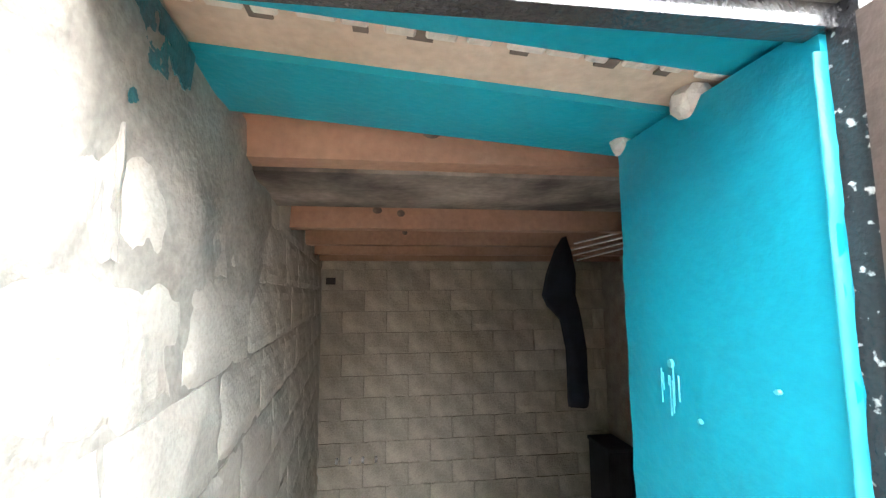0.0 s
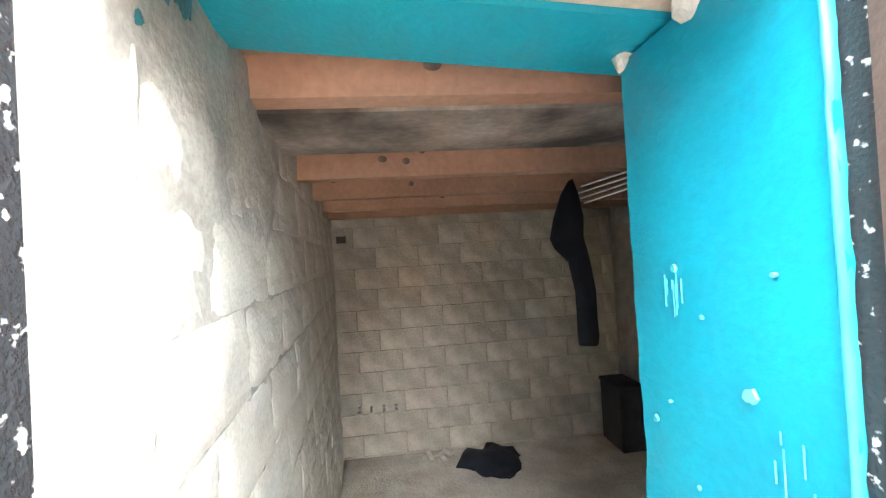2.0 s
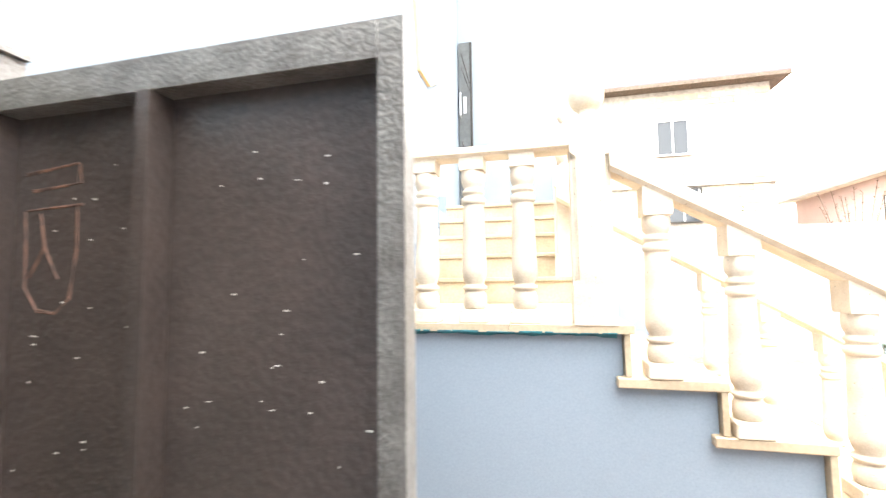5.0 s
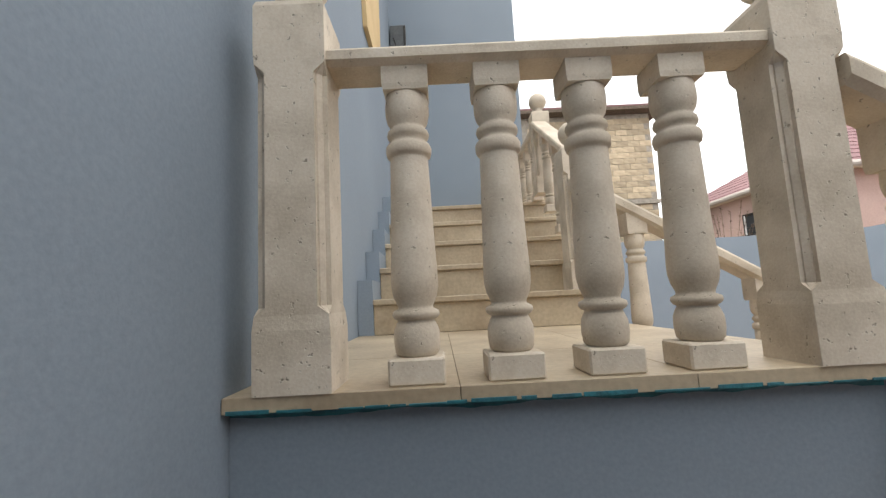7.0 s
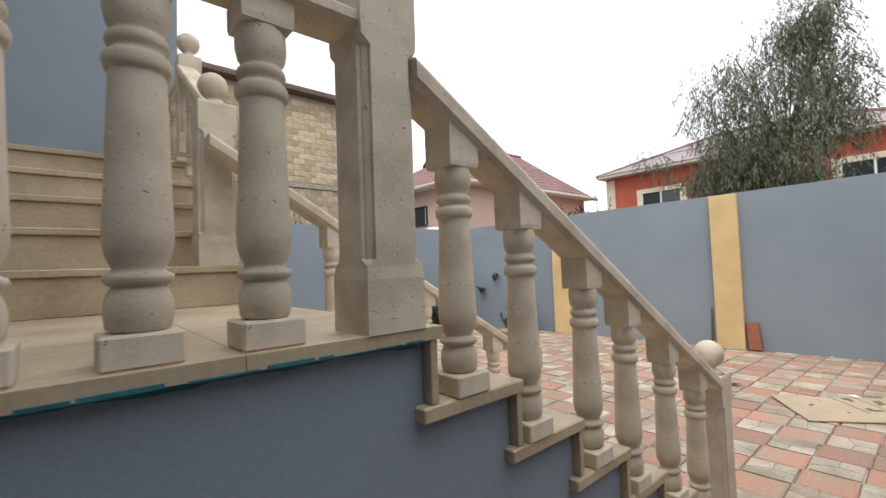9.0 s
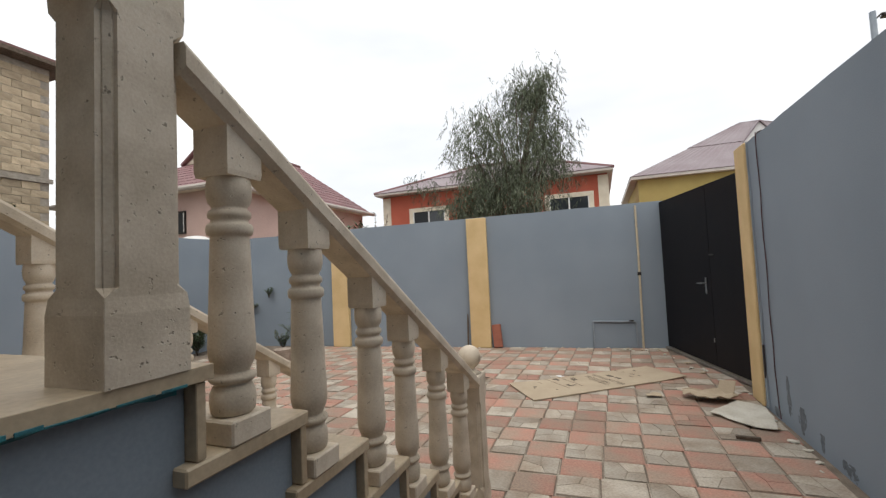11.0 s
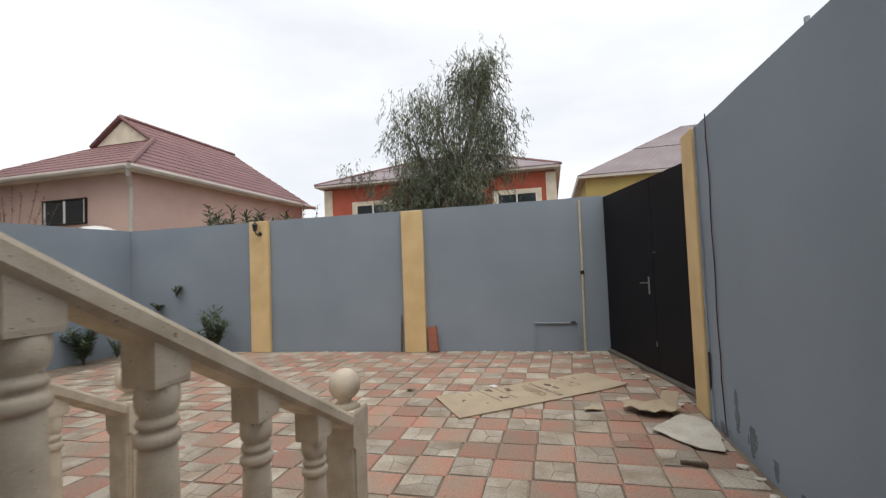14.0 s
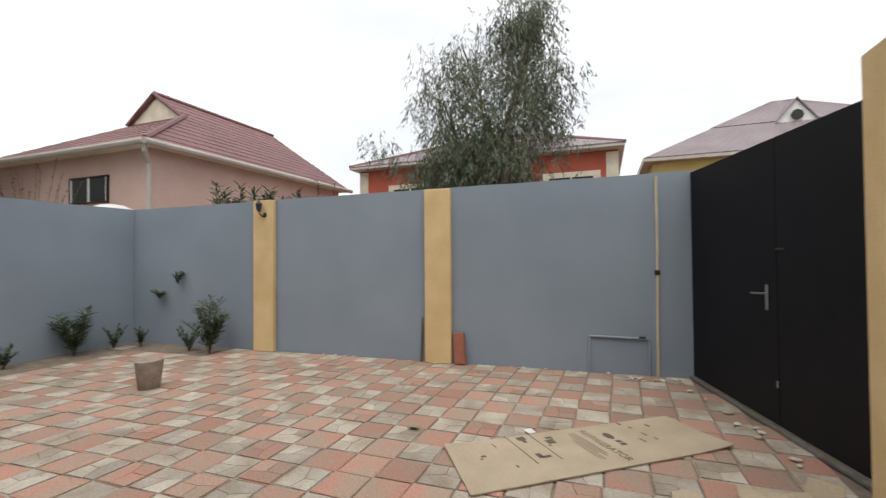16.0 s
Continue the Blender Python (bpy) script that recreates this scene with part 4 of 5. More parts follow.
# ---- houses beyond the wall ----
def roof_sheet(pts, thick=0.06):
    """A sloping roof plane with thickness, from its corners."""
    bm = bmesh.new()
    top = [bm.verts.new(p) for p in pts]
    low = [bm.verts.new((p[0], p[1], p[2] - thick)) for p in pts]
    bm.faces.new(top)
    bm.faces.new(low[::-1])
    for i in range(len(pts)):
        k = (i + 1) % len(pts)
        bm.faces.new((top[i], low[i], low[k], top[k]))
    bmesh.ops.recalc_face_normals(bm, faces=bm.faces[:])
    return bm


def tiled_plane(e0, e1, r0, r1, step=0.35, wave=0.22, lift=0.035):
    """A roof plane from eave e0-e1 to ridge r0-r1 in stepped courses with rolled ridges, as pressed metal tile has."""
    bm = bmesh.new()
    e0, e1, r0, r1 = (Vector(p) for p in (e0, e1, r0, r1))
    n = max(2, int(((r0 + r1) / 2 - (e0 + e1) / 2).length / step))
    up = (e1 - e0).cross(r0 - e0).normalized()
    if up.z < 0:
        up = -up
    for c in range(n):
        a0, a1 = e0.lerp(r0, c / n), e1.lerp(r1, c / n)
        b0, b1 = e0.lerp(r0, (c + 1) / n), e1.lerp(r1, (c + 1) / n)
        cols = max(2, int((a1 - a0).length / wave) * 2)
        lows, highs = [], []
        for i in range(cols + 1):
            w = lift * 0.6 * (i % 2)
            lows.append(bm.verts.new(a0.lerp(a1, i / cols) + up * (lift + w)))
            highs.append(bm.verts.new(b0.lerp(b1, i / cols) + up * w))
        base = [bm.verts.new(a0.lerp(a1, i / cols) + up * 0.0) for i in range(cols + 1)]
        for i in range(cols):
            bm.faces.new((lows[i], lows[i + 1], highs[i + 1], highs[i]))
            bm.faces.new((base[i], base[i + 1], lows[i + 1], lows[i]))
    bmesh.ops.remove_doubles(bm, verts=bm.verts[:], dist=0.004)
    return bm


def window_at(parent, m, w, h, frame_mat, frame=0.07, mullion=True, depth=0.06):
    """A window: local x along the wall, z up, y out of the wall towards the viewer (negative)."""
    win = part("window", boxed(-frame, w + frame, -depth, 0.0, -frame, 0.0, bevel=0.006), frame_mat, parent)
    win.matrix_basis = m
    part("head", boxed(-frame, w + frame, -depth, 0.0, h, h + frame, bevel=0.006), frame_mat, win)
    part("jamb", boxed(-frame, 0.0, -depth, 0.0, 0.0005, h - 0.0005, bevel=0.006), frame_mat, win)
    part("jamb", boxed(w, w + frame, -depth, 0.0, 0.0005, h - 0.0005, bevel=0.006), frame_mat, win)
    part("pane", boxed(0.0005, w - 0.0005, -0.02, -0.004, 0.0005, h - 0.0005), M_GLASS, win)
    bars = [(0.001, 0.04), (w - 0.04, w - 0.001)] + ([(w * 0.5 - 0.025, w * 0.5 + 0.025)] if mullion else [])
    for a, b in bars:
        part("sash_bar", boxed(a, b, -0.045, -0.021, 0.001, h - 0.001), M_WHITE, win)
    return win


# pink house with a red metal-tile roof
pink = tagged(empty("house", 9.0, 9.4, -0.12), "pink stuccoed house with a dark red metal-tile roof", "house")


def under(ob, parent_origin):
    ob.matrix_basis = Matrix.Translation((-parent_origin[0], -parent_origin[1], -parent_origin[2])) @ ob.matrix_basis
    return ob


PO = (9.0, 9.4, -0.12)
X0, X1, Y0, Y1, EZ = 8.98, 17.1, 9.53, 17.2, 4.13
under(part("wall", boxed(X0 + 0.35, X1 - 0.3, Y0 + 0.35, Y1 - 0.3, -0.12, EZ - 0.02), M_PINK, pink), PO)
GX, GY, RZ = 12.0, 13.4, 6.72
HZ, HY0, HY1 = 5.86, 12.15, 14.65
for e0, e1, r0, r1 in (((X0, Y0, EZ), (X1, Y0, EZ), (GX, HY0, HZ), (X1, HY0, HZ)), ((X0, Y1, EZ), (X0, Y0, EZ), (GX, HY1, HZ), (GX, HY0, HZ)), ((GX - 0.1, HY0, HZ), (X1, HY0, HZ), (GX - 0.1, GY, RZ), (X1, GY, RZ))):
    under(part("roof", tiled_plane(e0, e1, r0, r1, 0.35, 0.22, 0.013), M_ROOF, pink), PO)
under(part("roof", roof_sheet([(GX - 0.1, HY1, HZ), (X1, HY1, HZ), (X1, GY, RZ), (GX - 0.1, GY, RZ)]), M_ROOF, pink), PO)
under(part("roof", roof_sheet([(X0, Y1, EZ), (X1, Y1, EZ), (X1, HY1, HZ), (GX, HY1, HZ)]), M_ROOF, pink), PO)
gable = bmesh.new()
loft(gable, [[(GX - 0.02, HY0 + 0.15, HZ + 0.02), (GX - 0.02, HY1 - 0.15, HZ + 0.02), (GX - 0.02, GY, RZ - 0.1)], [(GX + 0.5, HY0 + 0.15, HZ + 0.02), (GX + 0.5, HY1 - 0.15, HZ + 0.02), (GX + 0.5, GY, RZ - 0.1)]])
bmesh.ops.recalc_face_normals(gable, faces=gable.faces[:])
under(part("gable", gable, M_CREAM, pink, "cream gable triangle"), PO)
for ya in (HY0, HY1):
    under(part("verge_board", tube(bmesh.new(), [(GX - 0.1, ya, HZ + 0.0), (GX - 0.1, GY, RZ + 0.02)], 0.06, 6), M_ROOF, pink), PO)
under(part("hip_cap", tube(bmesh.new(), [(X0, Y0, EZ + 0.04), (GX, HY0, HZ + 0.04)], 0.07, 6), M_ROOF, pink), PO)
under(part("ridge_cap", tube(bmesh.new(), [(GX - 0.1, GY, RZ + 0.03), (X1, GY, RZ + 0.03)], 0.07, 6), M_ROOF, pink), PO)
for p, q in (((X0 - 0.05, Y0 - 0.05, EZ - 0.03), (X1, Y0 - 0.05, EZ - 0.03)), ((X0 - 0.05, Y0 - 0.05, EZ - 0.03), (X0 - 0.05, Y1, EZ - 0.03))):
    under(part("gutter", tube(bmesh.new(), [p, q], 0.075, 8), M_GUTTER, pink), PO)
under(part("soffit", boxed(X0 + 0.01, X1, Y0 + 0.01, Y1, EZ - 0.06, EZ - 0.021), M_CREAM, pink), PO)
dp = tube(bmesh.new(), [(X0 + 0.0, Y0 + 0.02, EZ - 0.09), (X0 + 0.02, Y0 + 0.05, EZ - 0.22), (X0 + 0.28, Y0 + 0.28, EZ - 0.45), (X0 + 0.29, Y0 + 0.29, 0.0)], 0.055, 10)
under(part("downpipe", dp, M_GUTTER, pink), PO)
under(window_at(pink, pose(X0 + 0.349, 12.72, 2.92, 0, 0, -90), 1.4, 0.58, M_DARK, 0.04), PO)

# orange-red house
RO = (16.0, -0.5, -0.12)
red = tagged(empty("house", *RO), "orange-red stuccoed house with cream corner strips and a grey sheet roof", "house")
RX, RY0, RY1, REZ = 16.0, -0.37, 8.45, 4.60
under(part("wall", boxed(RX, RX + 7, RY0 + 0.08, RY1 - 0.08, -0.12, REZ - 0.02), M_RED, red), RO)
for y in (RY0 + 0.06, RY1 - 0.40):
    under(part("corner_strip", boxed(RX - 0.03, RX + 0.2, y, y + 0.34, -0.12, REZ - 0.07), M_CREAM, red), RO)
under(part("eave", boxed(RX - 0.45, RX + 7.4, RY0 - 0.1, RY1 + 0.1, REZ - 0.01, REZ + 0.06), M_GUTTER, red), RO)
rr0, rr1 = (19.4, 2.6, 6.2), (19.4, 5.4, 6.2)
E0, E1, E2, E3 = (RX - 0.45, RY0 - 0.1, REZ + 0.061), (RX - 0.45, RY1 + 0.1, REZ + 0.061), (RX + 7.4, RY1 + 0.1, REZ + 0.061), (RX + 7.4, RY0 - 0.1, REZ + 0.061)
under(part("roof", tiled_plane(E0, E1, rr0, rr1, 4.0, 0.3, 0.03), M_ROOFG, red), RO)
under(part("roof", tiled_plane(E1, E2, rr1, rr1, 4.0, 0.3, 0.03), M_ROOFG, red), RO)
under(part("roof", tiled_plane(E3, E0, rr0, rr0, 4.0, 0.3, 0.03), M_ROOFG, red), RO)
for p, q in ((E0, rr0), (E1, rr1), (rr0, rr1)):
    under(part("ridge_cap", tube(bmesh.new(), [(p[0], p[1], p[2] + 0.03), (q[0], q[1], q[2] + 0.05)], 0.06, 6), M_ROOF, red), RO)
for y, w in ((7.05, 1.35), (1.7, 1.35)):
    under(window_at(red, pose(RX, y, 2.75, 0, 0, -90), w, 1.1, M_CREAM, 0.16), RO)

# mustard house
OO = (20.0, -1.3, -0.12)
olive = tagged(empty("house", *OO), "mustard-yellow house with a grey-red sheet roof and a white dormer", "house")
under(part("wall", boxed(20.3, 28.0, -11.6, -1.6, -0.12, 4.95), M_OLIVE, olive), OO)
under(part("eave", boxed(20.0, 28.4, -12.0, -1.3, 4.951, 5.06), M_GUTTER, olive), OO)
o0, o1 = (24.0, -6.5, 7.84), (24.0, -7.2, 7.84)
C0, C1, C2, C3 = (20.0, -12.0, 5.061), (20.0, -1.3, 5.061), (28.4, -1.3, 5.061), (28.4, -12.0, 5.061)
under(part("roof", tiled_plane(C0, C1, o1, o0, 5.0, 0.3, 0.03), M_ROOFG, olive), OO)
under(part("roof", tiled_plane(C1, C2, o0, o0, 5.0, 0.3, 0.03), M_ROOFG, olive), OO)
under(part("roof", tiled_plane(C3, C0, o1, o1, 5.0, 0.3, 0.03), M_ROOFG, olive), OO)
dorm = bmesh.new()
loft(dorm, [[(21.9, -7.3, 6.3), (21.9, -5.9, 6.3), (21.9, -6.6, 7.2)], [(23.6, -7.3, 6.3), (23.6, -5.9, 6.3), (23.6, -6.6, 7.2)]])
under(part("dormer", dorm, M_WHITE, olive, "white dormer gable"), OO)
for s in (-1, 1):
    under(part("dormer_roof", roof_sheet([(21.8, -6.6 + s * 0.8, 6.22), (21.8, -6.6, 7.28), (23.8, -6.6, 7.28), (23.8, -6.6 + s * 0.8, 6.22)], 0.05), M_ROOFG, olive), OO)
under(part("vent_star", lathe(bmesh.new(), [(0.01, 0), (0.2, 0.02), (0.2, 0.05), (0.01, 0.06)], 8), M_DARK, olive), OO).matrix_basis = Matrix.Translation((21.86 - OO[0], -6.6 - OO[1], 6.62 - OO[2])) @ Matrix.Rotation(radians(-90), 4, "Y")

# pale stone house behind
BO = (3.0, 14.0, -0.12)
stone = tagged(empty("house", *BO), "unplastered pale stone-block house with white windows", "house")
bwall = under(part("wall", boxed(-3.0, 7.45, 14.03, 20.0, -0.12, 7.45), M_MORTAR, stone), BO)
under(part("roof_edge", boxed(-3.3, 7.85, 13.6, 20.3, 7.455, 7.56), M_BARK, stone, "dark brown roof edge"), BO)
under(part("roof", roof_sheet([(-3.3, 13.6, 7.62), (7.85, 13.6, 7.62), (5.0, 17.0, 8.9), (-1.0, 17.0, 8.9)]), M_ROOF, stone), BO)
under(window_at(stone, pose(4.17, 14.0, 5.36, 0, 0, 0), 0.95, 1.06, M_WHITE, 0.05), BO)
under(part("ledge", boxed(-3.05, 7.5, 13.94, 14.029, 4.3, 4.42), M_MORTAR, stone), BO)
under(window_at(stone, pose(4.4, 14.0, 3.2, 0, 0, 0), 0.95, 1.0, M_DARK, 0.05), BO)

# ---- tree behind the wall ----
def leaf_quad(bm, p, d, side, length, width):
    """A slim curved leaf of two folded faces."""
    a = bm.verts.new(p)
    m = p + d * length * 0.5
    b1, b2 = bm.verts.new(m + side * width), bm.verts.new(m - side * width)
    c = bm.verts.new(p + d * length + Vector((0, 0, -0.1 * length)))
    bm.faces.new((a, b1, c, b2))


tree = tagged(empty("tree", 9.35, 1.75, -0.12), "slender-leaved tree drooping over the yard wall", "tree")
rnd = random.Random(31)
TO = Vector((9.35, 1.75, -0.12))
clumps = []
while len(clumps) < 330:
    k = rnd.random() ** 1.1
    z = 2.55 + 3.05 * k
    near_y = 0.85 - 0.30 * math.sin(math.pi * min(1.0, k * 1.25)) + 0.12 * max(0.0, k - 0.8) * 5
    far_y = 3.15 - 0.15 * k + 0.25 * max(0.0, 0.45 - k) - 6.0 * max(0.0, k - 0.70)
    cy, ry = (near_y + far_y) / 2, max(0.12, (far_y - near_y) / 2)
    rx = 0.9 * (1 - 0.5 * k)
    a, q = rnd.random() * 6.283, math.sqrt(rnd.random())
    c = Vector((9.5 + rx * q * math.cos(a), cy + ry * q * math.sin(a), z))
    if noise.noise(c * 1.25 + Vector((4, 2, 7))) > -0.24 and rnd.random() < 0.15 + 0.85 * ry / 1.3:
        clumps.append(c)
clumps += [Vector((9.3, 3.45 + 0.16 * i, 3.15 + 0.12 * i)) for i in range(4)]
trunk = bmesh.new()
spine = [Vector((9.35, 1.75, -0.12)), Vector((9.33, 1.8, 1.4)), Vector((9.38, 1.7, 2.6)), Vector((9.3, 1.5, 3.8)), Vector((9.33, 1.1, 5.2))]
for (p, r), (q, s) in zip(zip(spine, (0.10, 0.085, 0.065, 0.04, 0.015)), zip(spine[1:], (0.085, 0.065, 0.04, 0.015))):
    sec = lambda c, rad: [(c.x + rad * math.cos(a), c.y + rad * math.sin(a), c.z) for a in [k * math.pi / 5 for k in range(10)]]
    loft(trunk, [sec(p, r), sec(q, s)])
for v in trunk.verts:
    v.co -= TO
part("trunk", trunk, M_BARK, tree)
for c in clumps[::7]:
    k = max(1, min(3, int((c.z - 2.0) / 1.2)))
    base = spine[k].lerp(spine[k + 1], 0.3)
    mid = base.lerp(c, 0.55) + Vector((0, 0, 0.12))
    lb = tube(bmesh.new(), [tuple(base - TO), tuple(mid - TO), tuple(c - TO)], 0.012, 5)
    part("limb", lb, M_BARK, tree)
crown = bmesh.new()
for c in clumps:
    for s in range(15):
        st = c + Vector((rnd.gauss(0, 0.15), rnd.gauss(0, 0.19), rnd.gauss(0, 0.16)))
        drift = Vector((rnd.gauss(0, 0.45), rnd.gauss(0, 0.45), -0.8)).normalized()
        for i in range(8):
            p = st + drift * (0.032 * i) + Vector((rnd.gauss(0, 0.02), rnd.gauss(0, 0.02), rnd.gauss(0, 0.015)))
            d = (drift + Vector((rnd.gauss(0, 0.4), rnd.gauss(0, 0.4), -0.2))).normalized()
            side = d.cross(Vector((rnd.random() - 0.5, rnd.random() - 0.5, rnd.random() - 0.5))).normalized()
            leaf_quad(crown, p - TO, d, side, 0.07 + 0.055 * rnd.random(), 0.0075)
part("crown", crown, M_EUC, tree)


# ---- shrubs and creepers ----
def shrub(name, x, y, z, height, spread, stems, leaves, label, mat=M_GREEN, seed=1, length=0.11, width=0.015, low=0.6, foot=0.2):
    r = random.Random(seed)
    ob = tagged(empty(name, x, y, z), label, "shrub")
    lv = bmesh.new()
    for s in range(stems):
        a = 6.283 * s / stems + r.random()
        tip = Vector((spread * math.cos(a) * (0.4 + 0.6 * r.random()), spread * math.sin(a) * (0.4 + 0.6 * r.random()), height * (low + (1 - low) * r.random())))
        mid = Vector((tip.x * 0.35, tip.y * 0.35, tip.z * 0.55))
        part("stem", tube(bmesh.new(), [(0, 0, 0), tuple(mid), tuple(tip)], 0.005, 5), M_BARK, ob)
        for i in range(leaves):
            k = foot + (1 - foot) * (i + r.random()) / leaves
            p = mid.lerp(tip, (k - 0.5) * 2) if k > 0.5 else Vector().lerp(mid, k * 2)
            b = 6.283 * r.random()
            d = Vector((math.cos(b), math.sin(b), 0.35 + 0.7 * r.random())).normalized()
            side = d.cross(Vector((0, 0, 1))).normalized()
            leaf_quad(lv, p, d, side, length * (0.7 + 0.6 * r.random()), width)
    part("leaves", lv, mat, ob)
    return ob


shrub("oleander", 7.55, 5.95, -0.02, 1.02, 0.36, 12, 52, "dark green oleander bush growing at the foot of the wall", seed=3, length=0.15, width=0.013, low=0.5)
shrub("oleander", 6.75, 7.86, -0.02, 0.85, 0.34, 12, 50, "dark green oleander bush growing at the foot of the wall", seed=4, length=0.15, width=0.013, low=0.45)
shrub("rose_shrub", 7.30, 7.82, -0.02, 0.42, 0.24, 8, 26, "small straggly shrub in the planting strip", seed=5, length=0.06, width=0.018)
shrub("rose_shrub", 7.56, 7.55, -0.02, 0.40, 0.14, 7, 26, "small straggly shrub in the planting strip", seed=6, length=0.06, width=0.018)
shrub("rose_shrub", 7.60, 6.45, -0.02, 0.42, 0.2, 8, 28, "small straggly shrub in the planting strip", seed=7, length=0.06, width=0.018)
shrub("rose_shrub", 5.90, 7.85, -0.02, 0.35, 0.2, 8, 26, "small straggly shrub in the planting strip", seed=9, length=0.06, width=0.018)
shrub("wall_creeper", 7.80, 6.97, 1.05, 0.25, 0.1, 7, 14, "wisp of creeper clinging to the blue wall", seed=8, length=0.06, width=0.02)
shrub("wall_creeper", 7.78, 7.40, 0.80, 0.16, 0.2, 8, 14, "wisp of creeper clinging to the blue wall", seed=10, length=0.06, width=0.02)
for x, y, h, s, sd in ((8.45, 6.55, 3.02, 0.34, 12), (8.5, 5.75, 2.80, 0.24, 13), (8.5, 5.2, 2.72, 0.26, 14)):
    shrub("oleander", x, y, -0.12, h, s, 9, 46, "oleander tips showing above the yard wall", seed=sd, length=0.18, width=0.018, low=0.88, foot=0.72)
M_TWIG = material("dry_reddish_leaf", (0.20, 0.13, 0.09), (0.13, 0.09, 0.06), 0.8, scale=5, spread=0.1, island=0.3)
shrub("bare_shrub", 8.3, 12.2, -0.12, 3.9, 0.9, 14, 26, "half-bare shrub beyond the yard wall", M_TWIG, 15, 0.08, 0.02, 0.8, 0.6)
shrub("bare_shrub", 9.0, 5.0, -0.12, 3.0, 0.5, 8, 20, "half-bare shrub beyond the yard wall", M_TWIG, 16, 0.08, 0.02, 0.85, 0.7)
shrub("bare_shrub", 5.2, 11.5, -0.12, 3.4, 0.6, 12, 40, "leafy climber before the stone house", M_GREEN, 17, 0.09, 0.025, 0.75, 0.4)
tank = lathe(bmesh.new(), [(0.60, 0.0), (0.61, 2.1), (0.58, 2.45), (0.46, 2.68), (0.22, 2.79), (0.02, 2.82)], 28)
tk = tagged(part("water_tank", tank, M_WHITE, None, "", True), "white rounded water tank behind the wall", "tank")
tk.matrix_basis = pose(8.68, 10.15, -0.12)
setting("planting_bed", boxed(-6, 7.7, 7.52, 8.115, -0.118, -0.02), M_EARTH, "narrow strip of bare soil along the wall")
setting("planting_strip", boxed(7.5, 7.76, 5.75, 7.519, -0.118, -0.021), M_EARTH, "narrow strip of bare soil along the wall")

def wall_point(y, out=0.0):
    """A point on the yard face of the far wall."""
    k = (y - FAR_B.y) / (FAR_A.y - FAR_B.y)
    return FAR_B.x + (FAR_A.x - FAR_B.x) * k - out


# ---- things in the yard ----
card = bmesh.new()
cc = [(5.07, 0.89), (6.39, -0.81), (6.92, -0.40), (5.66, 1.29)]
nu, nv = 14, 6
grid = {}
for i in range(nu + 1):
    for j in range(nv + 1):
        u, w = i / nu, j / nv
        p = Vector(cc[0]).lerp(Vector(cc[1]), u).lerp(Vector(cc[3]).lerp(Vector(cc[2]), u), w)
        z = 0.016 + 0.003 * noise.noise((u * 3, w * 2, 1)) + 0.05 * max(0, u - 0.85) * max(0, 0.4 - w) * 6 + 0.02 * max(0, 0.12 - u) * max(0, w - 0.3) * 9
        grid[i, j] = (card.verts.new((p.x, p.y, z)), card.verts.new((p.x, p.y, z - 0.010)))
for i in range(nu):
    for j in range(nv):
        card.faces.new((grid[i, j][0], grid[i + 1, j][0], grid[i + 1, j + 1][0], grid[i, j + 1][0]))
        card.faces.new((grid[i, j][1], grid[i, j + 1][1], grid[i + 1, j + 1][1], grid[i + 1, j][1]))
for i in range(nu):
    for j in (0, nv):
        card.faces.new((grid[i, j][0], grid[i, j][1], grid[i + 1, j][1], grid[i + 1, j][0]))
for j in range(nv):
    for i in (0, nu):
        card.faces.new((grid[i, j][0], grid[i, j + 1][0], grid[i, j + 1][1], grid[i, j][1]))
bmesh.ops.recalc_face_normals(card, faces=card.faces[:])
cardboard = tagged(part("cardboard_sheet", card, M_CARD), "flattened brown refrigerator carton lying on the paving", "cardboard")
CZ = 0.0172
CM = pose(6.288, 0.331, CZ, 0, 0, -138.4)


def printed(x, y, w, h, turn=0.0):
    """A printed bar on the carton; local x runs along the word, y up its letters."""
    ob = part("print_mark", boxed(0, w, 0, h, 0, 0.0012), M_PRINT, cardboard)
    ob.matrix_basis = CM @ pose(x, y, 0, 0, 0, turn)


font = bpy.data.curves.new("word", "FONT")
font.body = "REFRIGERATOR"
font.size, font.extrude = 0.088, 0.0006
tmp = new("word_tmp", font)
bpy.context.view_layer.update()
word_me = bpy.data.meshes.new_from_object(tmp.evaluated_get(bpy.context.evaluated_depsgraph_get()))
bpy.data.objects.remove(tmp)
word_me.materials.append(M_PRINT)
word = new("printed_word", word_me)
word.parent = cardboard
wlen = max(v.co.x for v in word_me.vertices)
word.matrix_basis = CM @ Matrix.Diagonal((0.565 / wlen, 1, 1, 1))
logo = lathe(bmesh.new(), [(0.05, 0), (0.05, 0.0012)], 20)
lo = part("print_logo", logo, M_PRINT, cardboard)
lo.matrix_basis = CM @ pose(0.17, 0.17, 0) @ Matrix.Diagonal((1.2, 0.7, 1, 1))
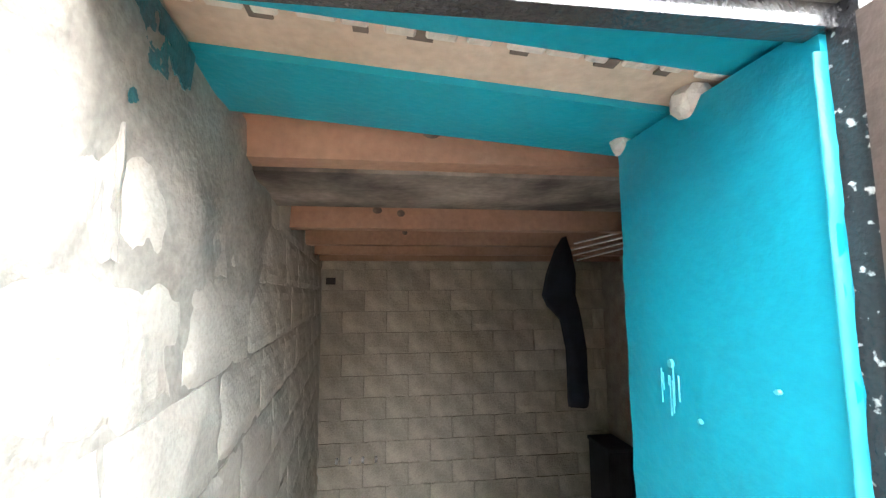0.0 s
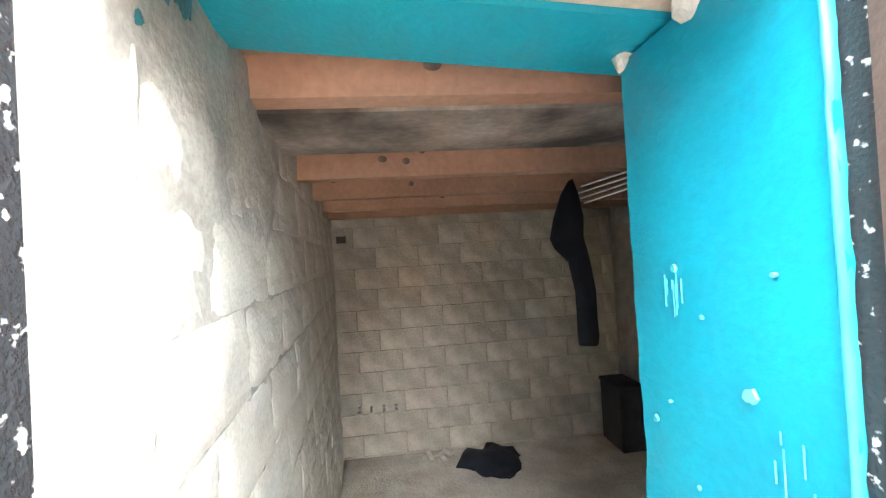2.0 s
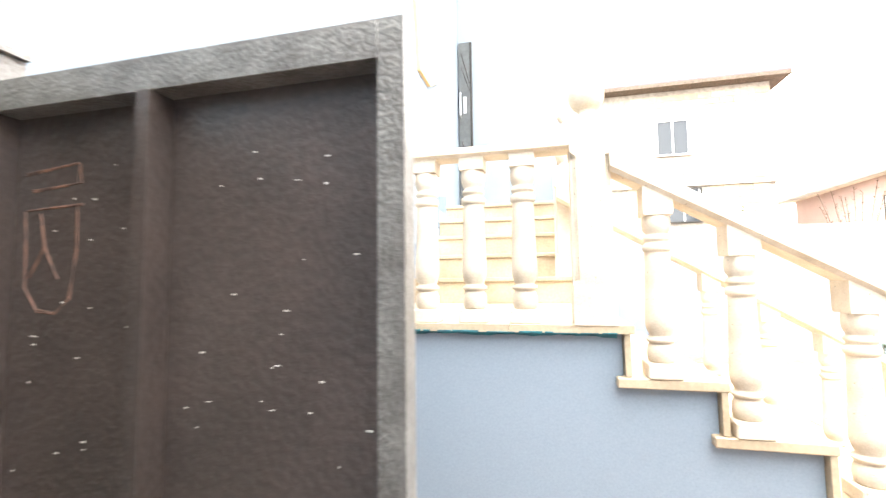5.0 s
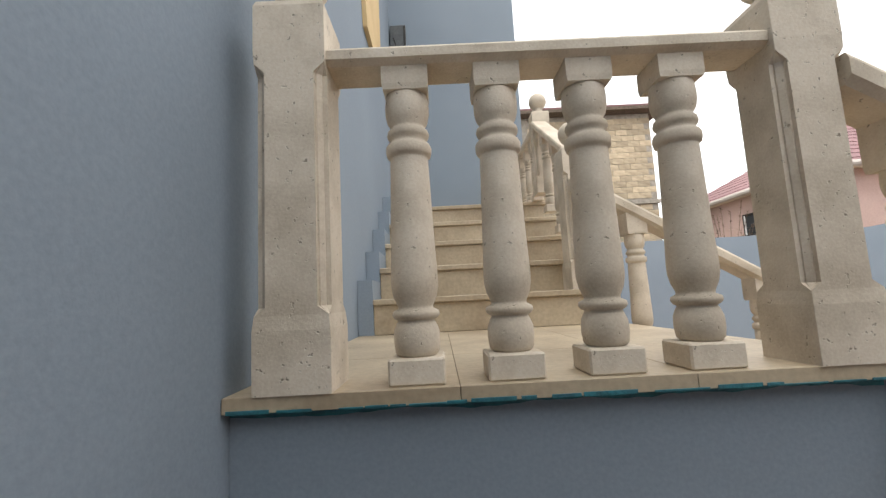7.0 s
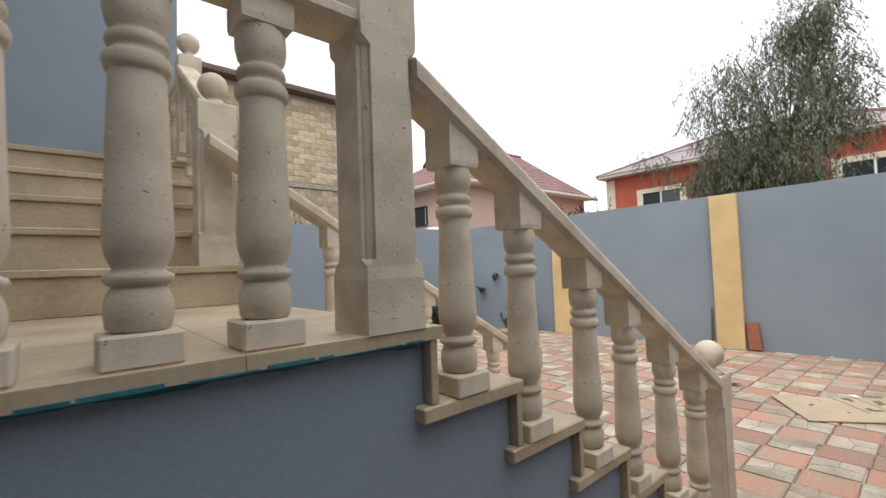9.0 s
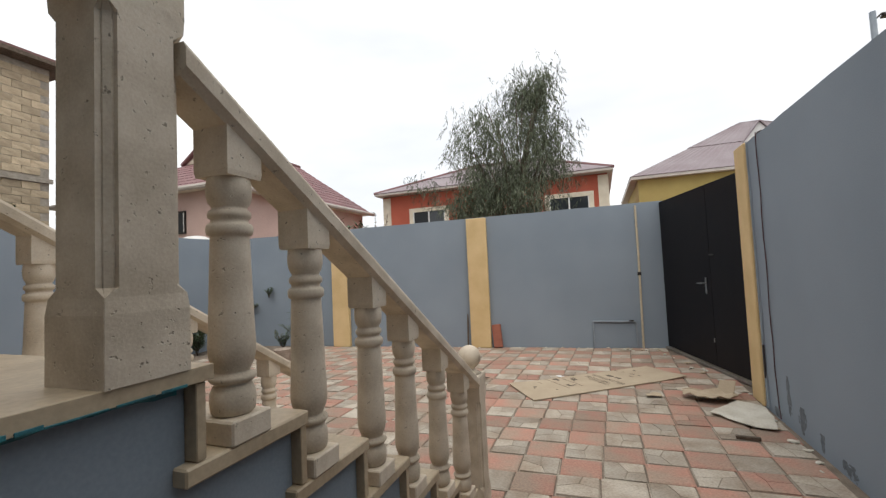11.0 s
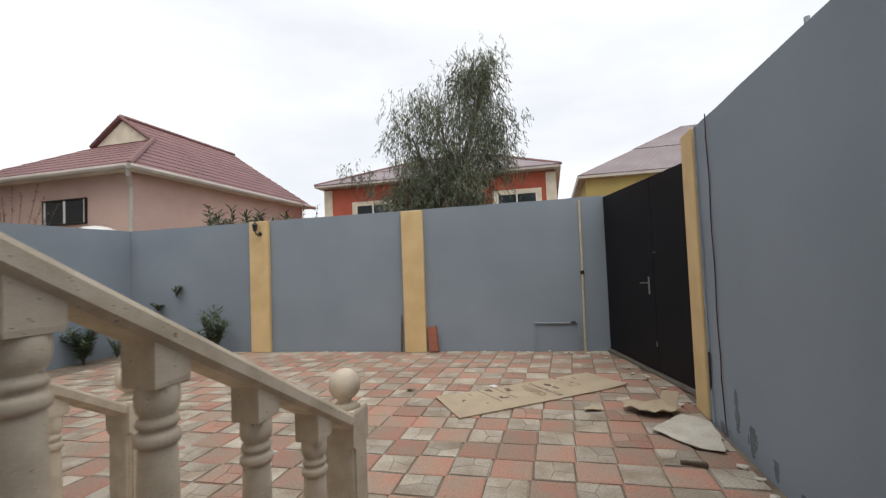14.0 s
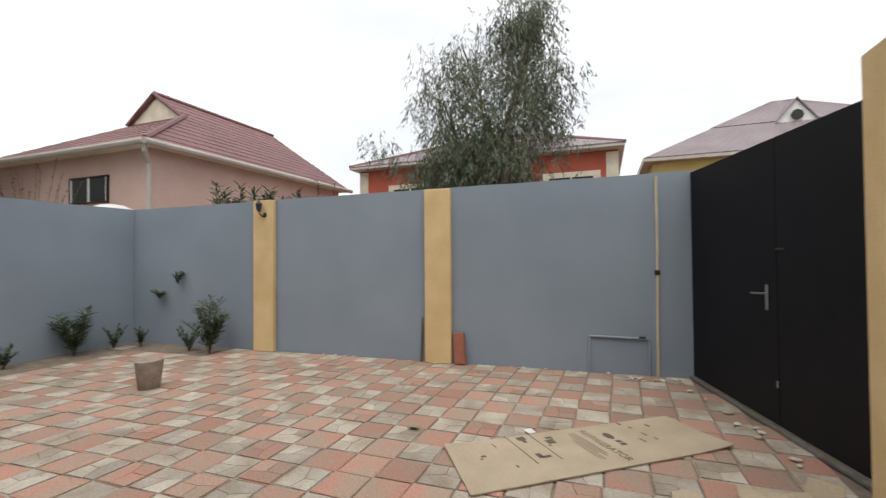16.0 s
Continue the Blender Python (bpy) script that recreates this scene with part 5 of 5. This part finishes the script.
for x, y, w, h in ((0.26, 0.15, 0.035, 0.05), (0.31, 0.15, 0.04, 0.05), (0.02, -0.06, 0.40, 0.006), (0.02, -0.085, 0.42, 0.006), (0.02, -0.11, 0.36, 0.006), (0.12, -0.135, 0.36, 0.006), (0.16, -0.16, 0.3, 0.006),
                   (-0.02, 0.42, 0.05, 0.02), (0.09, 0.45, 0.03, 0.02), (0.22, 0.46, 0.06, 0.015), (0.33, 0.48, 0.04, 0.015), (0.1, 0.62, 0.05, 0.02), (0.3, 0.36, 0.07, 0.01),
                   (-0.14, -0.62, 0.50, 0.007), (-0.14, -0.42, 0.50, 0.007), (0.0, -0.33, 0.03, 0.06), (0.05, -0.36, 0.07, 0.07), (0.04, -0.30, 0.02, 0.02), (0.13, -0.38, 0.02, 0.02), (-0.08, -0.55, 0.06, 0.07), (-0.02, -0.53, 0.05, 0.03),
                   (0.22, -0.56, 0.07, 0.04), (0.27, -0.54, 0.03, 0.08), (0.1, -0.95, 0.03, 0.04), (0.14, -0.97, 0.02, 0.02), (0.32, -0.78, 0.03, 0.015), (-0.05, -0.78, 0.08, 0.006)):
    printed(x, y, w, h)
label = part("shipping_label", boxed(-0.20, -0.11, -0.40, -0.33, 0, 0.0015), M_WHITE, cardboard, "small white paper label")
label.matrix_basis = CM


def scrap(name, pts, z, crumple, mat, label, category, seed=0, thick=0.006, n=9):
    """A torn sheet: its outline filled from the middle outwards and crumpled."""
    bm = bmesh.new()
    c = sum((Vector(p) for p in pts), Vector((0, 0))) / len(pts)
    fine = []
    for a, b in zip(pts, pts[1:] + pts[:1]):
        for k in range(4):
            fine.append(Vector(a).lerp(Vector(b), k / 4))
    rings = []
    for k in range(1, n + 1):
        ring = []
        for p in fine:
            q = c.lerp(p, k / n)
            zz = z + thick + crumple * (0.5 + 0.5 * noise.noise((q.x * 9, q.y * 9, seed))) * (0.4 + 0.6 * k / n)
            if k == n:
                q += Vector((0.012 * noise.noise((q.x * 40, q.y * 40, 3)), 0.012 * noise.noise((q.y * 40, q.x * 40, 5))))
            ring.append((bm.verts.new((q.x, q.y, zz)), bm.verts.new((q.x, q.y, zz - thick))))
        rings.append(ring)
    m = len(fine)
    mid_t, mid_b = bm.verts.new((c.x, c.y, z + thick + crumple * 0.3)), bm.verts.new((c.x, c.y, z + crumple * 0.3))
    for i in range(m):
        k = (i + 1) % m
        bm.faces.new((mid_t, rings[0][i][0], rings[0][k][0]))
        bm.faces.new((mid_b, rings[0][k][1], rings[0][i][1]))
        for a, b in zip(rings, rings[1:]):
            bm.faces.new((a[i][0], b[i][0], b[k][0], a[k][0]))
            bm.faces.new((a[i][1], a[k][1], b[k][1], b[i][1]))
        bm.faces.new((rings[-1][i][0], rings[-1][i][1], rings[-1][k][1], rings[-1][k][0]))
    bmesh.ops.recalc_face_normals(bm, faces=bm.faces[:])
    return tagged(part(name, bm, mat), label, category)


scrap("torn_board", [(5.02, -0.77), (4.90, -0.85), (4.70, -1.0), (4.62, -1.19), (4.95, -1.26), (5.30, -1.29), (5.43, -1.10), (5.22, -0.93)], 0.002, 0.035, M_PAPER, "pale torn sheet of board lying by the wall", "board", 1)
scrap("torn_carton", [(5.45, -0.62), (5.31, -0.86), (5.36, -1.02), (5.44, -1.12), (5.64, -1.12), (5.60, -0.88), (5.64, -0.64)], 0.03, 0.08, M_CARD, "torn crumpled piece of brown carton", "cardboard", 2)
flap = boxed(-0.10, 0.10, -0.004, 0.004, 0, 0.16, bevel=0.002)
fl = tagged(part("carton_flap", flap, M_CARD), "folded carton flap standing among the scraps", "cardboard")
fl.matrix_basis = pose(5.53, -1.02, 0.045, 28, 10, 35)
scrap("torn_paper", [(5.62, -1.10), (5.72, -1.22), (5.78, -1.16), (5.70, -1.06)], 0.004, 0.02, M_PAPER, "pale paper scrap by the gate pillar", "paper", 3)
scrap("brown_scrap", [(5.42, -0.26), (5.46, -0.42), (5.54, -0.42), (5.54, -0.27)], 0.003, 0.05, M_CARD, "crumpled brown scrap on the paving", "scrap", 4)
scrap("clay_shard", [(5.86, 1.62), (5.93, 1.60), (5.95, 1.70), (5.88, 1.71)], 0.003, 0.05, M_EARTH, "broken brown shard lying on the paving", "shard", 6)
stick = tagged(part("wood_stick", boxed(-0.085, 0.085, -0.016, 0.016, 0.001, 0.028, bevel=0.004), M_BARK), "short dark stick of wood on the paving", "stick")
stick.matrix_basis = pose(4.42, -0.92, 0, 0, 0, 84)
rnd = random.Random(51)
for k in range(84):
    if k >= 46:
        y = -0.4 + 5.6 * rnd.random()
        x = wall_point(y, 0.03 + 0.10 * rnd.random() ** 2)
    elif k < 22:
        q = rnd.random()
        x, y = 5.7 + 2.6 * q, -1.42 + 0.25 * 2.5 * q + 0.04 + 0.14 * rnd.random()
    elif k < 34:
        x, y = 3.2 + 2.2 * rnd.random(), -1.26 + 0.16 * rnd.random() ** 2
    else:
        x, y = 8.05 + 0.2 * rnd.random(), -0.55 + 0.5 * rnd.random()
    s = (0.012 + 0.02 * rnd.random()) * (0.7 if k >= 46 else 1.0)
    pb = bmesh.new()
    bmesh.ops.create_icosphere(pb, subdivisions=1, radius=s)
    for v in pb.verts:
        v.co = Vector((v.co.x * 1.5, v.co.y, v.co.z * 0.45)) + 0.3 * s * Vector(noise.noise_vector(v.co * 60 + Vector((k, 0, 0))))
    o = tagged(part("rubble_chip", pb, M_PAPER if k % 3 else M_CARD), "small pale chip of rubble on the paving", "rubble", "rubble chips")
    o.matrix_basis = pose(x, y, s * 0.45, 0, 0, rnd.random() * 180)

bucket = bmesh.new()
lathe(bucket, [(0.105, 0.0), (0.11, 0.004), (0.145, 0.31), (0.148, 0.325), (0.135, 0.325), (0.13, 0.30), (0.01, 0.285)], 22)
for v in bucket.verts:
    if v.co.z > 0.3:
        v.co.z += 0.018 * noise.noise(v.co * 9)
pot = tagged(part("concrete_pot", bucket, material("grey_brown_concrete", (0.40, 0.33, 0.27), (0.29, 0.235, 0.19), 0.95, scale=9, fine=60, bump=0.6, spread=0.1), None, "", True), "rough grey-brown concrete block cast in a bucket", "pot")
pot.matrix_basis = pose(5.97, 5.05, 0)
rb = tagged(part("clay_brick", boxed(-0.03, 0.03, -0.08, 0.08, 0, 0.42, bevel=0.006), M_BRICKRED), "red clay slab leaning on the wall beside the pillar", "brick")
rb.matrix_basis = pose(8.125, 1.97, 0.012, -7, 8, -3)
plank = tagged(part("wood_strip", boxed(-0.012, 0.012, -0.014, 0.014, 0, 0.70, bevel=0.003), M_BARK), "dark wooden strip leaning beside the pillar", "strip")
plank.matrix_basis = pose(8.125, 2.56, 0.002, 0, 6, 0)


up_ = tube(bmesh.new(), [(wall_point(0.30, 0.02), 0.30, 0.0), (wall_point(0.30, 0.02), 0.30, 0.455), (wall_point(0.28, 0.02), 0.28, 0.465), (wall_point(-0.38, 0.02), -0.38, 0.455), (wall_point(-0.40, 0.02), -0.40, 0.445), (wall_point(-0.40, 0.02), -0.40, 0.0)], 0.014, 8)
tagged(part("water_pipe", up_, M_PIPE), "blue-grey painted pipe loop fixed low on the wall", "pipe")
tagged(part("tap", boxed(wall_point(-0.3, 0.05), wall_point(-0.3, 0.02), -0.36, -0.28, 0.465, 0.485, bevel=0.004), M_DARK), "small dark tap resting on the pipe loop", "tap")
cond = tube(bmesh.new(), [(wall_point(-0.5, 0.012), -0.50, 2.45), (wall_point(-0.5, 0.014), -0.505, 1.6), (wall_point(-0.5, 0.012), -0.49, 0.0)], 0.018, 8)
tagged(part("cable_conduit", cond, material("cream_conduit", (0.62, 0.53, 0.38), (0.52, 0.44, 0.31), 0.6, scale=8, spread=0.05)), "cream painted conduit running down the wall", "conduit")
tagged(part("conduit_box", boxed(wall_point(-0.5, 0.035), wall_point(-0.5, 0.0), -0.53, -0.47, 1.24, 1.30, bevel=0.004), M_DARK), "tiny dark box on the conduit", "box")

lamp = tagged(empty("wall_lantern", wall_point(5.2, 0.11), 5.24, 2.25), "small dark bracket lantern on the yellow pillar", "lantern")
part("bracket", tube(bmesh.new(), [(0.02, -0.05, -0.07), (-0.03, -0.05, -0.10), (-0.06, -0.02, -0.06), (-0.06, 0.0, -0.02)], 0.012, 6), M_DARK, lamp)
part("wall_plate", lathe(bmesh.new(), [(0.035, 0), (0.04, 0.008), (0.02, 0.02)], 12), M_DARK, lamp).matrix_basis = pose(0.022, -0.05, -0.07, 0, -90, 0)
part("glass_body", lathe(bmesh.new(), [(0.03, -0.02), (0.05, 0.09), (0.045, 0.10)], 6, (-0.06, 0.0)), M_GLASS, lamp)
part("cap", lathe(bmesh.new(), [(0.06, 0.10), (0.05, 0.11), (0.012, 0.15), (0.008, 0.18)], 6, (-0.06, 0.0)), M_DARK, lamp)

bc = tube(bmesh.new(), [(5.02 + 0.012 * math.sin(k * 1.7), -1.318, 2.64 - k * 0.2) for k in range(12)] + [(4.96, -1.31, 0.12), (4.90, -1.30, 0.03)], 0.005, 6)
tagged(part("hanging_cable", bc, M_REDCABLE), "dark reddish cable hanging down the blue wall", "cable")
wc = tube(bmesh.new(), [(5.30 - 0.004 * k + 0.008 * math.sin(k * 2.1), -1.318, 2.62 - k * 0.22) for k in range(12)] + [(5.24, -1.315, 0.02)], 0.006, 6)
tagged(part("hanging_cable", wc, M_PIPE), "thin grey cable hanging down the blue wall", "cable")
cs = tube(bmesh.new(), [(5.26, -1.314, 0.62), (5.262, -1.314, 0.3)], 0.010, 6)
tagged(part("cable_sleeve", cs, M_CABLE), "dark sleeve round the grey cable", "cable")
felt = bmesh.new()
box(felt, 3.9, 5.35, -1.36, -1.335, 2.612, 2.624, bevel=0.003)
tagged(part("roofing_felt", felt, M_CABLE), "dark strip of roofing felt along the wall top", "felt")

pole = tagged(empty("street_lamp", 12.0, -5.72, -0.12), "grey street lamp standing beyond the yard wall", "street lamp")
part("mast", tube(bmesh.new(), [(0, 0, 0), (0, 0, 6.75)], 0.06, 8), M_PIPE, pole)
part("arm", tube(bmesh.new(), [(0, 0, 6.55), (0, -0.15, 6.68), (0, -0.6, 6.66)], 0.025, 6), M_DARK, pole)
part("lamp_head", boxed(-0.09, 0.09, -0.55, -0.15, 6.60, 6.66, bevel=0.015), M_DARK, pole)

# damp stains low on the wall by the gate pillar
M_STAIN = material("damp_dark_stain", (0.17, 0.195, 0.215), (0.11, 0.125, 0.14), 0.9, scale=14, spread=0.1)
for x0, z0, w, h, sd in ((4.72, 0.10, 0.10, 0.34, 1), (4.45, 0.03, 0.16, 0.22, 2), (4.15, 0.02, 0.10, 0.14, 3), (3.75, 0.0, 0.2, 0.1, 4), (4.95, 0.0, 0.2, 0.09, 5)):
    st_bm = bmesh.new()
    c = 0.012
    for i in range(int(w / c)):
        for j in range(int(h / c)):
            u, v = i * c / w, j * c / h
            edge = min(u, 1 - u) * 2.2 + min(v, 1 - v) * 1.2
            if edge + 0.9 * noise.noise((i * 0.33, j * 0.21, sd * 3.1)) + 0.4 * noise.noise((i * 0.8, j * 0.7, sd)) > 0.75:
                vs = [st_bm.verts.new((x0 + i * c + a, -1.3285, z0 + j * c + b)) for a, b in ((0, 0), (0, c), (c, c), (c, 0))]
                st_bm.faces.new(vs)
    bmesh.ops.remove_doubles(st_bm, verts=st_bm.verts[:], dist=0.002)
    bmesh.ops.solidify(st_bm, geom=st_bm.faces[:], thickness=0.001)
    part("damp_stain", st_bm, M_STAIN, wall_right, "dark damp stain").matrix_basis = wall_right.matrix_basis.inverted()

# ---- house door on the upper landing ----
hd = tagged(empty("entrance_door", HOUSE_X + 0.012, 4.495, 2.22), "dark grey metal entrance door folded back on the landing wall, steel pull handle", "door")
part("door_panel", boxed(0.0, 0.175, -0.045, 0.0, 0.004, 2.3, bevel=0.004), material("dark_grey_door_paint", (0.10, 0.105, 0.105), (0.065, 0.07, 0.07), 0.4, scale=9, spread=0.08), hd)
part("door_border", boxed(0.150, 0.1745, -0.058, -0.0455, 0.01, 2.29, bevel=0.004), M_DARK, hd)
for z0, z1 in ((0.15, 0.55), (0.62, 1.0), (1.75, 2.15)):
    part("door_bar", tube(bmesh.new(), [(0.04, -0.05, z1), (0.145, -0.05, z0)], 0.008, 6), M_DARK, hd)
    part("door_bar", tube(bmesh.new(), [(0.04, -0.05, z1 - 0.18), (0.145, -0.05, z0 - 0.10)], 0.006, 6), M_DARK, hd)
ph = tube(bmesh.new(), [(0.03, -0.045, 1.32), (0.03, -0.095, 1.33), (0.03, -0.095, 1.62), (0.03, -0.045, 1.63)], 0.011, 8)
part("pull_handle", ph, M_STEEL, hd, "long satin steel pull handle")
part("lock_plate", boxed(0.06, 0.10, -0.056, -0.0455, 1.36, 1.58, bevel=0.003), M_STEEL, hd, "worn steel lock plate")

# ---- stone courses of the far house ----
sb = []
for k in range(5):
    me = bpy.data.meshes.new("stone")
    bm = rough_block(0.40, 0.195, 0.05, k + 20, 0.02, 2, 2, 0.006, 0.004)
    bm.to_mesh(me)
    bm.free()
    me.materials.append(M_BRICK)
    sb.append(me)
rnd = random.Random(14)
z, row = 2.3, 0
while z < 7.3:
    x = 7.44 - 0.2 * (row % 2)
    while x > 3.6:
        cx, cz = x - 0.2, z + 0.1
        if not ((4.05 < cx < 5.3 and 5.2 < cz < 6.55) or (4.3 < cx < 5.5 and 3.0 < cz < 4.35) or 4.24 < cz < 4.48):
            o = new("stone", rnd.choice(sb))
            o.parent = bwall
            o.matrix_basis = bwall.matrix_basis.inverted() @ Matrix.Translation((-BO[0], -BO[1], -BO[2])) @ pose(x - 0.002, 14.0 + 0.015 * rnd.random(), z, 0, 0, 180) @ Matrix.Diagonal((0.975, 1, 0.95, 1))
        x -= 0.40
    z += 0.2
    row += 1

# ---- masonry pieces of the cellar ----
back_meshes = block_meshes(6, 0.39, 0.19, 0.02, M_BLOCK, 0.008, 0.003, 0.006)
back_parent = bpy.data.objects["wall_cellar_back"]
lay_blocks(back_parent, back_meshes, pose(CELL_BACK - 0.0, CY1 - 0.001, 0, 0, 0, -90), CY1 + 0.4 - DY, -0.454, CEIL_Z + 0.07, 0.39, 0.187, 0.2, random.Random(2), 0.008)
left_meshes = block_meshes(8, 0.42, 0.19, 0.03, M_PLASTER, 0.006, 0.005, 0.006, 14, 7)
lay_blocks(left_wall, left_meshes, Matrix.Translation((CELL_BACK, yl1 - 0.012, 0)) @ Matrix.Rotation(math.atan2(yl0 - yl1, LEFT_X - CELL_BACK), 4, "Z"), math.hypot(yl0 - yl1, LEFT_X - CELL_BACK), -0.481, CEIL_Z + 0.07, 0.42, 0.19, 0.35, random.Random(4), 0.005)

# ---- paving tiles ----
TILE = 0.292
# the courses run slightly out of square
TM = Matrix.Translation((4.614, 0.156, 0)) @ Matrix(((0.982, -0.0655, 0, 0), (-0.0355, 0.995, 0, 0), (0, 0, 1, 0), (0, 0, 0, 1)))


def tile_mesh(mat, seed, split):
    """A square paver with worn edges; split ones have a face of three pads parted by narrow grooves."""
    bm = bmesh.new()
    h, e = TILE / 2 - 0.005, 0.016
    top_z = -0.006 if split else 0.0
    ring = lambda r, z: [bm.verts.new((sx * r + 0.006 * noise.noise((seed, sx, sy)), sy * r + 0.006 * noise.noise((seed, sy, sx + 4)), z)) for sx, sy in ((-1, -1), (1, -1), (1, 1), (-1, 1))]
    rings = [ring(h, -0.03), ring(h, -0.006 + top_z), ring(h - e, top_z)]
    for a, b in zip(rings, rings[1:]):
        for i in range(4):
            bm.faces.new((a[i], a[(i + 1) % 4], b[(i + 1) % 4], b[i]))
    bm.faces.new(rings[-1])
    if split:
        r = h - 0.005
        jit = lambda k: 0.35 * r * noise.noise((seed * 3.7, k, 0.5))
        c = Vector((jit(1), jit(2)))
        s1, s2, s3 = Vector((-r, -0.25 * r + jit(3))), Vector((r, -0.15 * r + jit(4))), Vector((0.1 * r + jit(5), r))
        for poly in ([Vector((-r, -r)), Vector((r, -r)), s2, c, s1], [s2, Vector((r, r)), s3, c], [s3, Vector((-r, r)), s1, c]):
            mid = sum(poly, Vector((0, 0))) / len(poly)
            lo = [bm.verts.new((q.x, q.y, -0.0062)) for q in (mid.lerp(v, 0.975) for v in poly)]
            hi = [bm.verts.new((q.x, q.y, 0.0)) for q in (mid.lerp(v, 0.955) for v in poly)]
            for i in range(len(poly)):
                k = (i + 1) % len(poly)
                bm.faces.new((lo[i], lo[k], hi[k], hi[i]))
            bm.faces.new(hi)
    me = bpy.data.meshes.new("paving_tile")
    bm.to_mesh(me)
    bm.free()
    me.materials.append(mat)
    return me


tiles = {0: [tile_mesh(M_TILE_R, s + 1, s == 3) for s in range(5)], 1: [tile_mesh(M_TILE_G, s + 9, s < 6) for s in range(7)]}
pavement = bpy.data.objects["pavement"]
rnd = random.Random(77)
near, far_bm_r, far_bm_g = 0, bmesh.new(), bmesh.new()


def paved(p):
    if not (-5.5 < p.x < 8.35 and -1.5 < p.y < 8.0):
        return False
    if p.x > 8.27 - 0.062 * (p.y + 0.2):
        return False
    if p.y < -1.28 and p.x < 5.5 or p.y < -1.55 + 0.25 * max(0.0, p.x - 5.6):
        return False
    if p.y > 7.45 and p.x < 7.3 or (p.y > 5.9 and p.x > 7.42):
        return False
    return not (p.x < 2.5 and 0.98 < p.y < 2.1 or p.x < -0.2 and p.y > -1.3)


for i in range(-38, 18):
    for j in range(-12, 32):
        m = TM @ Matrix.Translation((i * TILE + TILE / 2, j * TILE + TILE / 2, 0.0))
        p = m.translation
        if not paved(p):
            continue
        kind = (i + j) % 2
        if rnd.random() < 0.03:
            kind = 1 - kind
        m = m @ pose(0, 0, (rnd.random() - 0.5) * 0.006, (rnd.random() - 0.5) * 0.9, (rnd.random() - 0.5) * 0.9, 90 * rnd.randrange(4) + (rnd.random() - 0.5) * 1.6)
        if 2.9 < p.x < 7.2 and -1.5 < p.y < 3.4 and near < 300:
            ob = new("paving_tile", rnd.choice(tiles[kind]))
            ob.parent = pavement
            ob.matrix_basis = m
            near += 1
        else:
            src = rnd.choice(tiles[kind])
            dst = far_bm_g if kind else far_bm_r
            vs = [dst.verts.new(m @ v.co) for v in src.vertices]
            for f in src.polygons:
                dst.faces.new([vs[k] for k in f.vertices])
tagged(part("paving_red", far_bm_r, M_TILE_R, pavement), "worn red paving tiles across the yard", "", "", "stuff")
tagged(part("paving_grey", far_bm_g, M_TILE_G, pavement), "worn grey paving tiles across the yard", "", "", "stuff")
